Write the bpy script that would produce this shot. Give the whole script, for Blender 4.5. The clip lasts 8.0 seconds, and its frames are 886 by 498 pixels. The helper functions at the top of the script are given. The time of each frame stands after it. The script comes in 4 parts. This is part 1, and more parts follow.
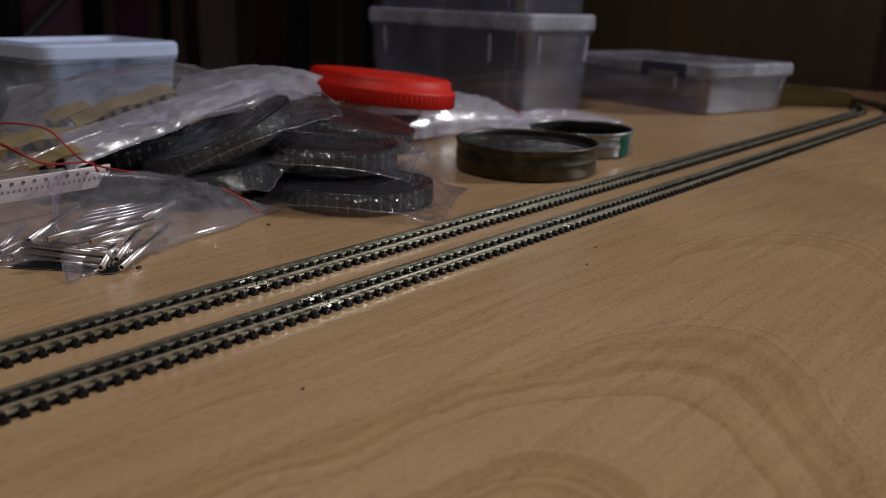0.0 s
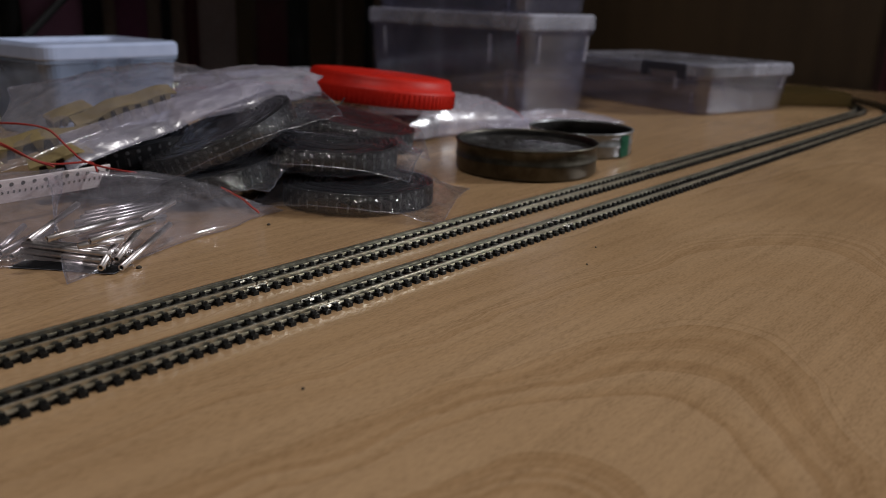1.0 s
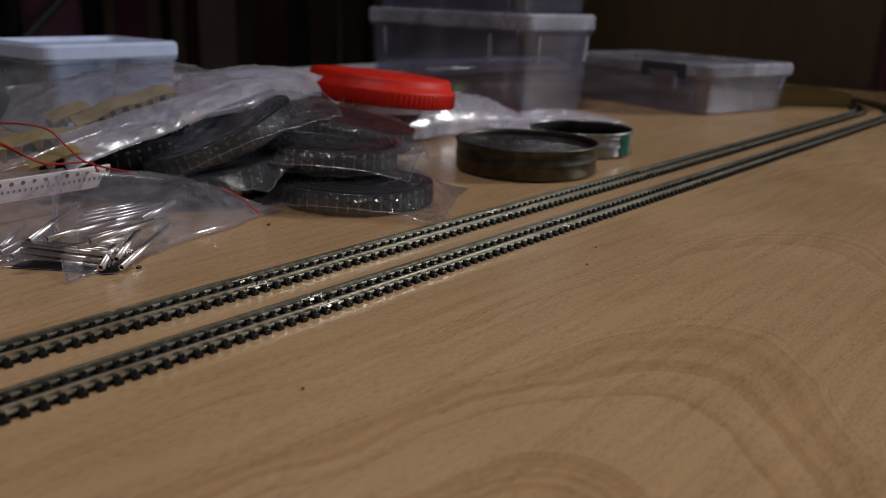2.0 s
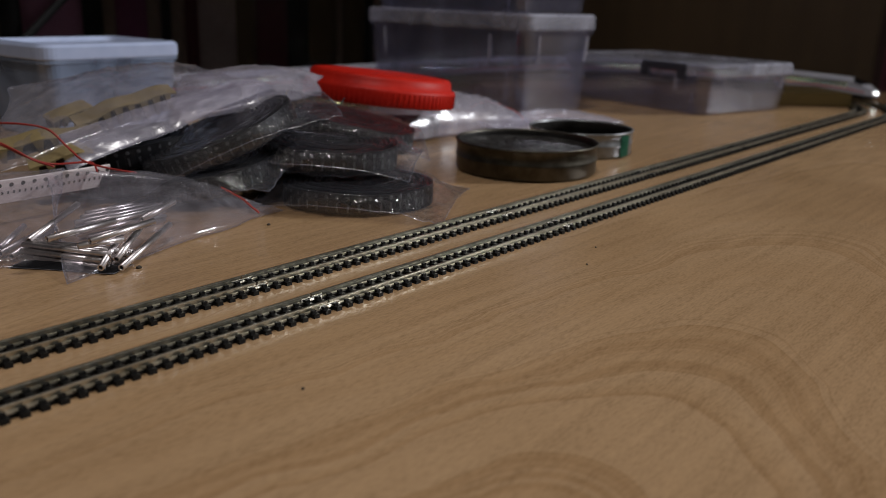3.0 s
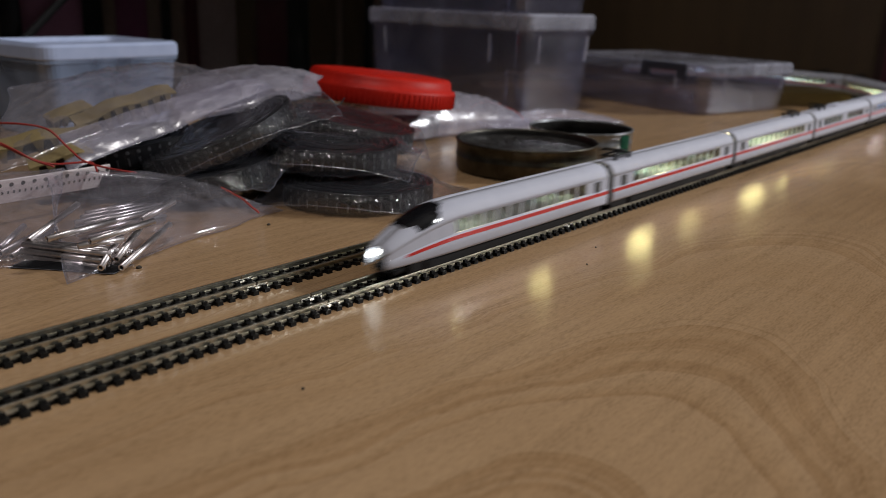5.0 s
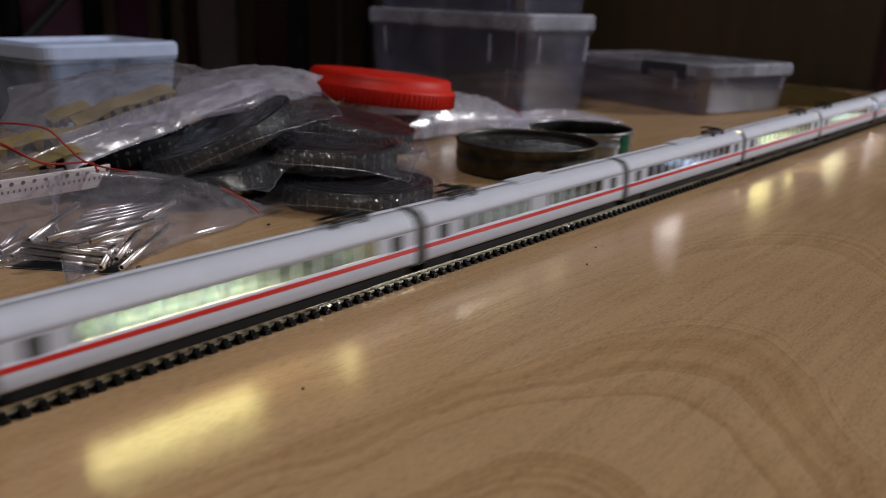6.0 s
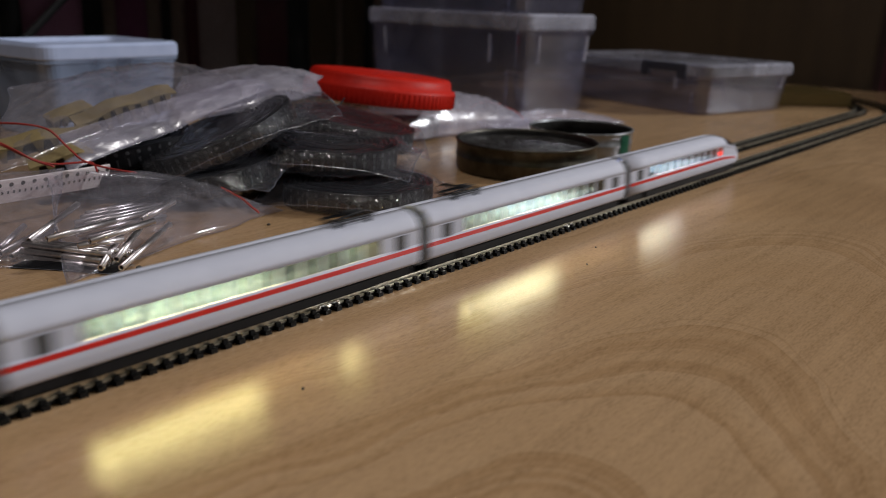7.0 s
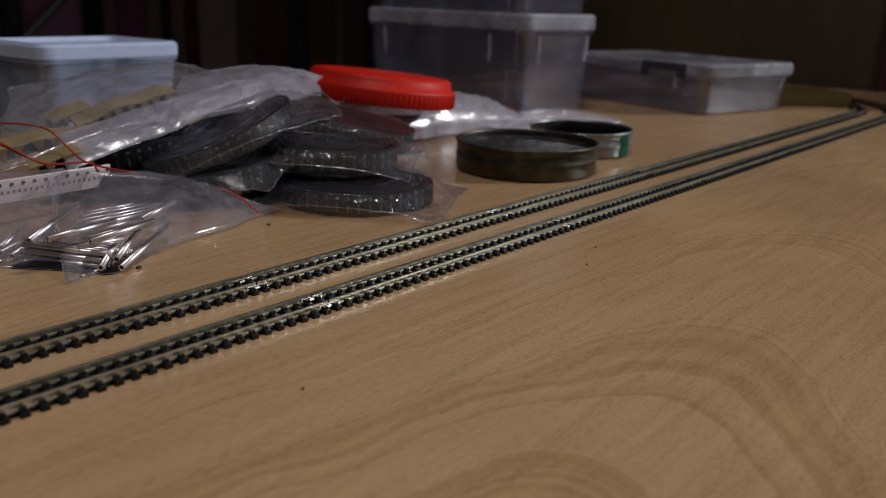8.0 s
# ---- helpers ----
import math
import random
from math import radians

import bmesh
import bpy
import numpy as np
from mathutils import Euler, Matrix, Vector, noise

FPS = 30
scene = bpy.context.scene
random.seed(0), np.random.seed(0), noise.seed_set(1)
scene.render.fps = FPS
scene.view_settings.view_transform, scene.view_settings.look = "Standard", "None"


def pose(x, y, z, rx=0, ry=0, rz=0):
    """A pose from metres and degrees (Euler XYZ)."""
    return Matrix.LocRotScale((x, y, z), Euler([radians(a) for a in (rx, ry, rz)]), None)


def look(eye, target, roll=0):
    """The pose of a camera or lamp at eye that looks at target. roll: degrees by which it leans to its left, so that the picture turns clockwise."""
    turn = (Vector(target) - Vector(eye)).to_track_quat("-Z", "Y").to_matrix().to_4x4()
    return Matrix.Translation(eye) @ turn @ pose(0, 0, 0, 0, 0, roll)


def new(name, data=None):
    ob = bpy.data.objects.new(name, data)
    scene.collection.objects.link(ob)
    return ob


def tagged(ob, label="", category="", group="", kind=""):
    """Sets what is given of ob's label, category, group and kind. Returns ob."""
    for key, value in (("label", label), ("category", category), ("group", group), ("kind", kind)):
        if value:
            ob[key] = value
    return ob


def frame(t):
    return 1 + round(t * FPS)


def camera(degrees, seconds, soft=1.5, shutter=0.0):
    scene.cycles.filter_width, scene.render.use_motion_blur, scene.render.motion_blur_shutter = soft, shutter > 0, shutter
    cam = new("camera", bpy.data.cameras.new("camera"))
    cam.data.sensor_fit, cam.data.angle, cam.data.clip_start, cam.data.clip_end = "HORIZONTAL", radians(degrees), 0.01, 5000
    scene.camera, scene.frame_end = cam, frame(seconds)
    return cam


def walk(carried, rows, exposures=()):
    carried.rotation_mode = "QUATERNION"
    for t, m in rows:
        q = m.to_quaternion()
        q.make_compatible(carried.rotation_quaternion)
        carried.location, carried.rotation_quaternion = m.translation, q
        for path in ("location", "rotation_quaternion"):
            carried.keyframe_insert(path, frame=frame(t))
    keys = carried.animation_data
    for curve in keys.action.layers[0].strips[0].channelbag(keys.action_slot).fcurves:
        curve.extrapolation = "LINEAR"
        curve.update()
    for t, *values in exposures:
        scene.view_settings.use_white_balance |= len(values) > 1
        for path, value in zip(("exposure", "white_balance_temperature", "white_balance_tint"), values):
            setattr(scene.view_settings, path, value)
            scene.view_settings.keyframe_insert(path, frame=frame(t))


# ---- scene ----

MM = 0.001

# ---------------------------------------------------------------- camera
cam = camera(55.41, 8.0, soft=0.55, shutter=0.35)
EYE = Vector((-0.13287, -0.15067, 0.07546))
FOCUS = EYE + Vector((0.7362, 0.6134, -0.2860))
walk(cam, [(0.0, look(EYE, FOCUS, 1.86)), (8.0, look(EYE, FOCUS, 1.86))])
cam.data.dof.use_dof = True
cam.data.dof.focus_distance = 0.235
cam.data.dof.aperture_fstop = 18.0

# ---------------------------------------------------------------- world and lamps
world = bpy.data.worlds.new("world")
scene.world = world
world.use_nodes = True
world.node_tree.nodes["Background"].inputs[0].default_value = (0.55, 0.6, 0.75, 1)
world.node_tree.nodes["Background"].inputs[1].default_value = 0.02


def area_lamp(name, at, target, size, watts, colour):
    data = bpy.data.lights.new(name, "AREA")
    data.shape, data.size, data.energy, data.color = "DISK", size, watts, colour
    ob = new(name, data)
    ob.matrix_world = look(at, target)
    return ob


# unseen main lamp beyond the table's end, set by shadows; overhead fill added
area_lamp("unseen_main_lamp", (1.60, -1.26, 1.0), (0.0, 0.03, 0.0), 0.15, 33.5, (0.95, 0.965, 1.0))
area_lamp("overhead_fill", (-0.40, -0.2, 1.6), (0.0, 0.0, 0.0), 0.25, 8.5, (1.0, 0.96, 0.95))


# ---------------------------------------------------------------- materials
def nodes_of(name):
    m = bpy.data.materials.new(name)
    m.use_nodes = True
    return m, m.node_tree.nodes, m.node_tree.links, m.node_tree.nodes["Principled BSDF"]


def ramp(nodes, stops):
    r = nodes.new("ShaderNodeValToRGB")
    els = r.color_ramp.elements
    while len(els) < len(stops):
        els.new(0.5)
    for e, (p, c) in zip(els, stops):
        e.position, e.color = p, (*c, 1)
    return r


def coords(nodes, links, scale, space="Object"):
    tc, mp = nodes.new("ShaderNodeTexCoord"), nodes.new("ShaderNodeMapping")
    mp.inputs["Scale"].default_value = scale
    links.new(tc.outputs[space], mp.inputs["Vector"])
    return mp.outputs[0]


def mottled(name, dark, light, scale=200.0, rough=0.5, metal=0.0, bump=0.1, rough_var=0.15, stretch=(1, 1, 1), spec=0.5, coat=0.0):
    """A surface with grain and larger stains, and uneven gloss."""
    m, n, l, b = nodes_of(name)
    v = coords(n, l, tuple(scale * k for k in stretch))
    fine, big = n.new("ShaderNodeTexNoise"), n.new("ShaderNodeTexNoise")
    fine.inputs["Scale"].default_value, big.inputs["Scale"].default_value = 4.0, 0.5
    fine.inputs["Detail"].default_value = 5.0
    l.new(v, fine.inputs["Vector"]), l.new(v, big.inputs["Vector"])
    mx = n.new("ShaderNodeMath")
    mx.operation = "ADD"
    l.new(fine.outputs[0], mx.inputs[0]), l.new(big.outputs[0], mx.inputs[1])
    hf = n.new("ShaderNodeMath")
    hf.operation = "MULTIPLY"
    hf.inputs[1].default_value = 0.5
    l.new(mx.outputs[0], hf.inputs[0])
    r = ramp(n, [(0.3, dark), (0.7, light)])
    l.new(hf.outputs[0], r.inputs[0]), l.new(r.outputs[0], b.inputs["Base Color"])
    mr = n.new("ShaderNodeMapRange")
    mr.inputs[3].default_value, mr.inputs[4].default_value = max(0.02, rough - rough_var), min(1, rough + rough_var)
    l.new(hf.outputs[0], mr.inputs[0]), l.new(mr.outputs[0], b.inputs["Roughness"])
    bp = n.new("ShaderNodeBump")
    bp.inputs["Strength"].default_value, bp.inputs["Distance"].default_value = bump, 0.0003
    l.new(fine.outputs[0], bp.inputs["Height"]), l.new(bp.outputs[0], b.inputs["Normal"])
    b.inputs["Metallic"].default_value = metal
    b.inputs["Specular IOR Level"].default_value = spec
    b.inputs["Coat Weight"].default_value = coat
    return m


def film(name, tint, opacity, rough=0.12, crease=500.0, bump=0.35, milky=(0.7, 0.7, 0.75)):
    """Thin clear plastic: mostly see-through, with a milky veil and sharp gloss."""
    m, n, l, b = nodes_of(name)
    n.remove(b)
    out = n["Material Output"]
    v = coords(n, l, (crease, crease, crease))
    no = n.new("ShaderNodeTexNoise")
    no.inputs["Scale"].default_value, no.inputs["Detail"].default_value = 0.35, 4.0
    no.inputs["Distortion"].default_value = 1.2
    l.new(v, no.inputs["Vector"])
    bp = n.new("ShaderNodeBump")
    bp.inputs["Strength"].default_value, bp.inputs["Distance"].default_value = bump, 0.002
    l.new(no.outputs[0], bp.inputs["Height"])
    tr, gl, df = n.new("ShaderNodeBsdfTransparent"), n.new("ShaderNodeBsdfGlossy"), n.new("ShaderNodeBsdfDiffuse")
    tr.inputs[0].default_value = (*tint, 1)
    gl.inputs["Roughness"].default_value, df.inputs[0].default_value = rough, (*milky, 1)
    l.new(bp.outputs[0], gl.inputs["Normal"]), l.new(bp.outputs[0], df.inputs["Normal"])
    mr = n.new("ShaderNodeMapRange")
    mr.inputs[1].default_value, mr.inputs[2].default_value = 0.3, 0.75
    mr.inputs[3].default_value, mr.inputs[4].default_value = opacity * 0.4, opacity * 1.6
    l.new(no.outputs[0], mr.inputs[0])
    m1, m2, lw = n.new("ShaderNodeMixShader"), n.new("ShaderNodeMixShader"), n.new("ShaderNodeLayerWeight")
    l.new(bp.outputs[0], lw.inputs["Normal"])
    pw, fr = n.new("ShaderNodeMath"), n.new("ShaderNodeMath")
    pw.operation, fr.operation = "POWER", "MULTIPLY_ADD"
    pw.inputs[1].default_value, fr.inputs[1].default_value, fr.inputs[2].default_value = 4.0, 0.42, 0.10
    l.new(lw.outputs["Facing"], pw.inputs[0]), l.new(pw.outputs[0], fr.inputs[0])
    l.new(mr.outputs[0], m1.inputs[0]), l.new(tr.outputs[0], m1.inputs[1]), l.new(df.outputs[0], m1.inputs[2])
    l.new(fr.outputs[0], m2.inputs[0]), l.new(m1.outputs[0], m2.inputs[1]), l.new(gl.outputs[0], m2.inputs[2])
    l.new(m2.outputs[0], out.inputs["Surface"])
    return m


def glow(name, colour, strength):
    m, n, l, b = nodes_of(name)
    b.inputs["Base Color"].default_value = (0.6, 0.6, 0.6, 1)
    b.inputs["Emission Color"].default_value, b.inputs["Emission Strength"].default_value = (*colour, 1), strength
    return m


def beech():
    m, n, l, b = nodes_of("beech_veneer")
    v = coords(n, l, (1, 1, 1))
    # cathedral growth figure: nested parabolas whose tips point along the board
    def calc(op, p, q):
        k = n.new("ShaderNodeMath")
        k.operation = op
        for slot, value in zip(k.inputs, (p, q)):
            if isinstance(value, (int, float)):
                slot.default_value = value
            else:
                l.new(value, slot)
        return k.outputs[0]

    mp = n.new("ShaderNodeMapping")
    mp.vector_type = "TEXTURE"
    mp.inputs["Location"].default_value, mp.inputs["Rotation"].default_value = (0.022, -0.089, 0), (0, 0, radians(7))
    l.new(v, mp.inputs["Vector"])
    bend = n.new("ShaderNodeTexNoise")
    bend.inputs["Scale"].default_value, bend.inputs["Detail"].default_value = 14.0, 3.0
    l.new(v, bend.inputs["Vector"])
    sep = n.new("ShaderNodeSeparateXYZ")
    l.new(mp.outputs[0], sep.inputs[0])
    across = calc("ADD", sep.outputs[1], calc("MULTIPLY", calc("SUBTRACT", bend.outputs[0], 0.5), 0.030))
    run = calc("ADD", sep.outputs[0], calc("MULTIPLY", calc("MULTIPLY", across, across), 40.0))
    fig = n.new("ShaderNodeTexNoise")
    fig.noise_dimensions = "1D"
    fig.inputs["Scale"].default_value, fig.inputs["Detail"].default_value, fig.inputs["Roughness"].default_value = 11.0, 5.0, 0.62
    l.new(run, fig.inputs["W"])
    rings = calc("FRACT", calc("MULTIPLY", fig.outputs[0], 5.0), 0.0)
    figure = ramp(n, [(0.0, (0.322, 0.196, 0.098)), (0.07, (0.366, 0.230, 0.120)), (0.5, (0.378, 0.241, 0.128)), (0.93, (0.390, 0.252, 0.137)), (1.0, (0.322, 0.196, 0.098))])
    l.new(rings, figure.inputs[0])
    # fine pores and flecks
    mp2 = n.new("ShaderNodeMapping")
    mp2.inputs["Scale"].default_value, mp2.inputs["Rotation"].default_value = (420.0, 1900.0, 1.0), (0, 0, radians(12))
    l.new(v, mp2.inputs["Vector"])
    fleck = n.new("ShaderNodeTexNoise")
    fleck.inputs["Scale"].default_value, fleck.inputs["Detail"].default_value = 1.0, 3.0
    l.new(mp2.outputs[0], fleck.inputs["Vector"])
    mp3 = n.new("ShaderNodeMapping")
    mp3.inputs["Scale"].default_value, mp3.inputs["Rotation"].default_value = (26.0, 330.0, 1.0), (0, 0, radians(16))
    l.new(v, mp3.inputs["Vector"])
    streak = n.new("ShaderNodeTexNoise")
    streak.inputs["Scale"].default_value, streak.inputs["Detail"].default_value, streak.inputs["Distortion"].default_value = 1.0, 4.0, 0.4
    l.new(mp3.outputs[0], streak.inputs["Vector"])
    avg = n.new("ShaderNodeMix")
    avg.inputs[0].default_value = 0.42
    l.new(fleck.outputs[0], avg.inputs[2]), l.new(streak.outputs[0], avg.inputs[3])
    fr = ramp(n, [(0.33, (0.76, 0.74, 0.71)), (0.5, (1, 1, 1)), (0.68, (1.16, 1.16, 1.15))])
    l.new(avg.outputs[0], fr.inputs[0])
    mul = n.new("ShaderNodeMix")
    mul.data_type, mul.blend_type = "RGBA", "MULTIPLY"
    mul.inputs[0].default_value = 1.0
    l.new(figure.outputs[0], mul.inputs[6]), l.new(fr.outputs[0], mul.inputs[7])
    # worn and smeared patches
    wear = n.new("ShaderNodeTexNoise")
    wear.inputs["Scale"].default_value, wear.inputs["Detail"].default_value = 9.0, 4.0
    l.new(v, wear.inputs["Vector"])
    wr = ramp(n, [(0.3, (0.90, 0.88, 0.86)), (0.7, (1.07, 1.08, 1.10))])
    l.new(wear.outputs[0], wr.inputs[0])
    mul2 = n.new("ShaderNodeMix")
    mul2.data_type, mul2.blend_type = "RGBA", "MULTIPLY"
    mul2.inputs[0].default_value = 1.0
    l.new(mul.outputs[2], mul2.inputs[6]), l.new(wr.outputs[0], mul2.inputs[7])
    l.new(mul2.outputs[2], b.inputs["Base Color"])
    rr = n.new("ShaderNodeMapRange")
    rr.inputs[3].default_value, rr.inputs[4].default_value = 0.14, 0.27
    l.new(wear.outputs[0], rr.inputs[0]), l.new(rr.outputs[0], b.inputs["Roughness"])
    bp = n.new("ShaderNodeBump")
    bp.inputs["Strength"].default_value, bp.inputs["Distance"].default_value = 0.45, 0.00014
    l.new(fleck.outputs[0], bp.inputs["Height"]), l.new(bp.outputs[0], b.inputs["Normal"])
    return m


BEECH = beech()
RAIL = mottled("nickel_silver_rail", (0.34, 0.32, 0.25), (0.62, 0.59, 0.50), 300, 0.31, 1.0, 0.1, 0.10)
JOINER = mottled("bright_joiner", (0.6, 0.58, 0.52), (0.85, 0.83, 0.76), 400, 0.25, 1.0, 0.1)
SLEEPER = mottled("black_sleeper_plastic", (0.003, 0.003, 0.003), (0.009, 0.008, 0.007), 400, 0.5, 0.0, 0.2, 0.15, (1, 1, 1), 0.18)
WHITE = mottled("white_train_paint", (0.43, 0.44, 0.51), (0.50, 0.51, 0.58), 60, 0.6, 0.0, 0.02, 0.05, (1, 1, 1), 0.2)
RED = mottled("red_stripe_paint", (0.50, 0.012, 0.010), (0.58, 0.020, 0.016), 60, 0.3, 0.0, 0.02, 0.05)
UNDER = mottled("black_underframe", (0.003, 0.003, 0.004), (0.009, 0.009, 0.010), 200, 0.6, 0.0, 0.1, 0.15, (1, 1, 1), 0.2)
BELLOWS = mottled("grey_rubber_bellows", (0.035, 0.035, 0.035), (0.07, 0.07, 0.07), 300, 0.7)
PANE = film("tinted_train_pane", (0.62, 0.64, 0.60), 0.05, 0.05, 100, 0.0, (0.1, 0.1, 0.1))
BLACKGLASS = mottled("black_windscreen", (0.004, 0.004, 0.005), (0.010, 0.010, 0.012), 100, 0.12, 0.0, 0.0, 0.04)
SEAT = mottled("pale_seat_plastic", (0.22, 0.31, 0.46), (0.31, 0.42, 0.60), 300, 0.6)
SHELF = mottled("cabinet_brown", (0.028, 0.017, 0.008), (0.054, 0.033, 0.015), 14, 0.5, 0.0, 0.1, 0.1, (1, 1, 0.12))
DARK = mottled("dark_void_board", (0.006, 0.005, 0.005), (0.014, 0.012, 0.011), 10, 0.7)
DARKWALL = mottled("plum_wall_paint", (0.030, 0.012, 0.010), (0.050, 0.020, 0.016), 8, 0.8)
PLASTER = mottled("room_plaster", (0.30, 0.28, 0.25), (0.38, 0.36, 0.33), 8, 0.9)
REDLID = mottled("red_lid_plastic", (0.40, 0.008, 0.003), (0.50, 0.014, 0.005), 60, 0.5, 0.0, 0.05, 0.08, (1, 1, 1), 0.2)
CLEAR = film("clear_box_plastic", (0.80, 0.80, 0.88), 0.06, 0.16, 60, 0.05, (0.50, 0.50, 0.62))
CLEARLID = film("frosted_lid_plastic", (0.75, 0.76, 0.82), 0.30, 0.22, 60, 0.05, (0.62, 0.63, 0.74))
PALEBOX = film("pale_blue_box_plastic", (0.40, 0.45, 0.55), 0.50, 0.20, 40, 0.05, (0.33, 0.41, 0.58))
PALELID = mottled("pale_blue_lid", (0.34, 0.40, 0.57), (0.44, 0.50, 0.67), 30, 0.22, 0.0, 0.03, 0.08)
LATCH = mottled("dark_latch", (0.02, 0.02, 0.03), (0.045, 0.045, 0.06), 100, 0.4)
FILM = film("zip_bag_film", (0.97, 0.97, 0.99), 0.022, 0.06, 420, 1.0, (0.70, 0.72, 0.82))
TUBEFILM = film("tube_bag_film", (0.97, 0.96, 0.98), 0.075, 0.12, 200, 0.35, (0.80, 0.77, 0.86))
FILMWHITE = film("milky_bag_film", (0.88, 0.87, 0.93), 0.30, 0.26, 110, 0.45, (0.62, 0.59, 0.68))
REDZIP = mottled("red_zip_line", (0.35, 0.03, 0.02), (0.45, 0.05, 0.03), 200, 0.4)
TAPE = mottled("black_carrier_tape", (0.003, 0.003, 0.004), (0.010, 0.010, 0.012), 400, 0.4, 0.0, 0.2, 0.15, (1, 1, 1), 0.22)
TAPEDOT = mottled("grey_pocket_film", (0.02, 0.02, 0.023), (0.06, 0.06, 0.066), 400, 0.3)
PAPER = mottled("white_paper_tape", (0.62, 0.55, 0.55), (0.74, 0.67, 0.66), 300, 0.8)
TAN = mottled("tan_paper_tape", (0.14, 0.10, 0.036), (0.23, 0.17, 0.072), 300, 0.8)
HOLE = mottled("dark_hole", (0.01, 0.008, 0.006), (0.03, 0.02, 0.015), 300, 0.9)
STEEL = mottled("bright_steel_tube", (0.56, 0.51, 0.52), (0.78, 0.74, 0.74), 500, 0.38, 1.0, 0.1)
TIN = mottled("dull_tin", (0.028, 0.024, 0.016), (0.13, 0.12, 0.10), 45, 0.40, 1.0, 0.15)
TINPALE = mottled("pale_tin_print", (0.13, 0.135, 0.14), (0.30, 0.31, 0.32), 90, 0.35, 0.7, 0.1)
GREEN = mottled("green_tin_print", (0.01, 0.11, 0.06), (0.02, 0.16, 0.09), 90, 0.35)
OIL = mottled("dark_tin_inside", (0.010, 0.009, 0.008), (0.035, 0.033, 0.031), 300, 0.4, 0.2, 0.9)
WIRE = mottled("red_wire", (0.22, 0.010, 0.006), (0.32, 0.015, 0.009), 200, 0.4)
CRUMB = mottled("dark_crumb", (0.02, 0.015, 0.01), (0.06, 0.045, 0.03), 300, 0.8)
OCHRE = mottled("ochre_reflection", (0.075, 0.050, 0.012), (0.12, 0.082, 0.022), 40, 0.5)
CLOTHS = {k: mottled(k + "_cloth", tuple(0.75 * v for v in c), c, 60, 0.85, 0.0, 0.3) for k, c in dict(
    black=(0.006, 0.005, 0.006), mauve=(0.30, 0.13, 0.21), plum=(0.20, 0.055, 0.135), beige=(0.34, 0.27, 0.27), brown=(0.085, 0.052, 0.025),
    wine=(0.085, 0.012, 0.022), tan=(0.21, 0.15, 0.125)).items()}


# ---------------------------------------------------------------- mesh helpers (millimetres in, metres out)
def link(name, bm, material, parent=None, label="", smooth=False):
    me = bpy.data.meshes.new(name)
    for vert in bm.verts:
        vert.co *= MM
    if smooth:
        for f in bm.faces:
            f.smooth = True
    bm.to_mesh(me)
    bm.free()
    me.materials.append(material)
    ob = new(name, me)
    if parent is not None:
        ob.parent = parent
    if label:
        tagged(ob, label)
    return ob


def part(name, bm, material, parent, label="", smooth=False):
    return link(name, bm, material, parent, label, smooth)


def thing(name, m, label, category, group="", kind=""):
    ob = new(name)
    ob.empty_display_size = 0.01
    ob.matrix_world = m
    return tagged(ob, label, category, group, kind)


def at(x, y, z=0, rx=0, ry=0, rz=0):
    return pose(x * MM, y * MM, z * MM, rx, ry, rz)


def box(bm, x0, x1, y0, y1, z0, z1, bevel=0.0, m=None):
    r = bmesh.ops.create_cube(bm, size=1)
    vs = r["verts"]
    for v in vs:
        v.co = Vector((x0 if v.co.x < 0 else x1, y0 if v.co.y < 0 else y1, z0 if v.co.z < 0 else z1))
    if bevel:
        es = list({e for v in vs for e in v.link_edges})
        r2 = bmesh.ops.bevel(bm, geom=es, offset=bevel, segments=2, affect="EDGES")
        vs = list({v for f in r2["faces"] for v in f.verts} | {v for v in vs if v.is_valid})
    if m is not None:
        bmesh.ops.transform(bm, matrix=m, verts=vs)
    return bm


def loft(bm, loops, close=True, caps=False):
    """Skin a row of equal loops of points."""
    rows = [[bm.verts.new(p) for p in loop] for loop in loops]
    n = len(rows[0])
    for a, b in zip(rows, rows[1:]):
        for i in range(n if close else n - 1):
            j = (i + 1) % n
            bm.faces.new((a[i], a[j], b[j], b[i]))
    if caps:
        bm.faces.new(rows[0][::-1])
        bm.faces.new(rows[-1])
    return rows


def lathe(bm, profile, n=64, m=None):
    loops = [[(r * math.cos(2 * math.pi * i / n), r * math.sin(2 * math.pi * i / n), z) for i in range(n)] for r, z in profile]
    if m is not None:
        loops = [[m @ Vector(p) for p in loop] for loop in loops]
    return loft(bm, loops)


def lathe_mesh(profile, n=72):
    bm = bmesh.new()
    lathe(bm, profile, n)
    return bm


def tube(bm, pts, r, n=8, caps=True):
    """A round bar along points."""
    loops = []
    for i, p in enumerate(pts):
        d = (Vector(pts[min(i + 1, len(pts) - 1)]) - Vector(pts[max(i - 1, 0)])).normalized()
        a = d.orthogonal().normalized() if abs(d.z) > 0.95 else d.cross(Vector((0, 0, 1))).normalized()
        b = d.cross(a)
        loops.append([Vector(p) + a * r * math.cos(k * 2 * math.pi / n) + b * r * math.sin(k * 2 * math.pi / n) for k in range(n)])
    loft(bm, loops, True, caps)
    return bm


# ---------------------------------------------------------------- the oval of track: distance along it to place and heading
XE, XW, RAD, SIDE = 550.0, -700.0, 145.0, 72.0
QUARTER = math.pi * RAD / 2
LEGS = [("straight", XE - XW), ("turn", QUARTER), ("straight", SIDE), ("turn", QUARTER)] * 2
LAP = sum(length for kind, length in LEGS)


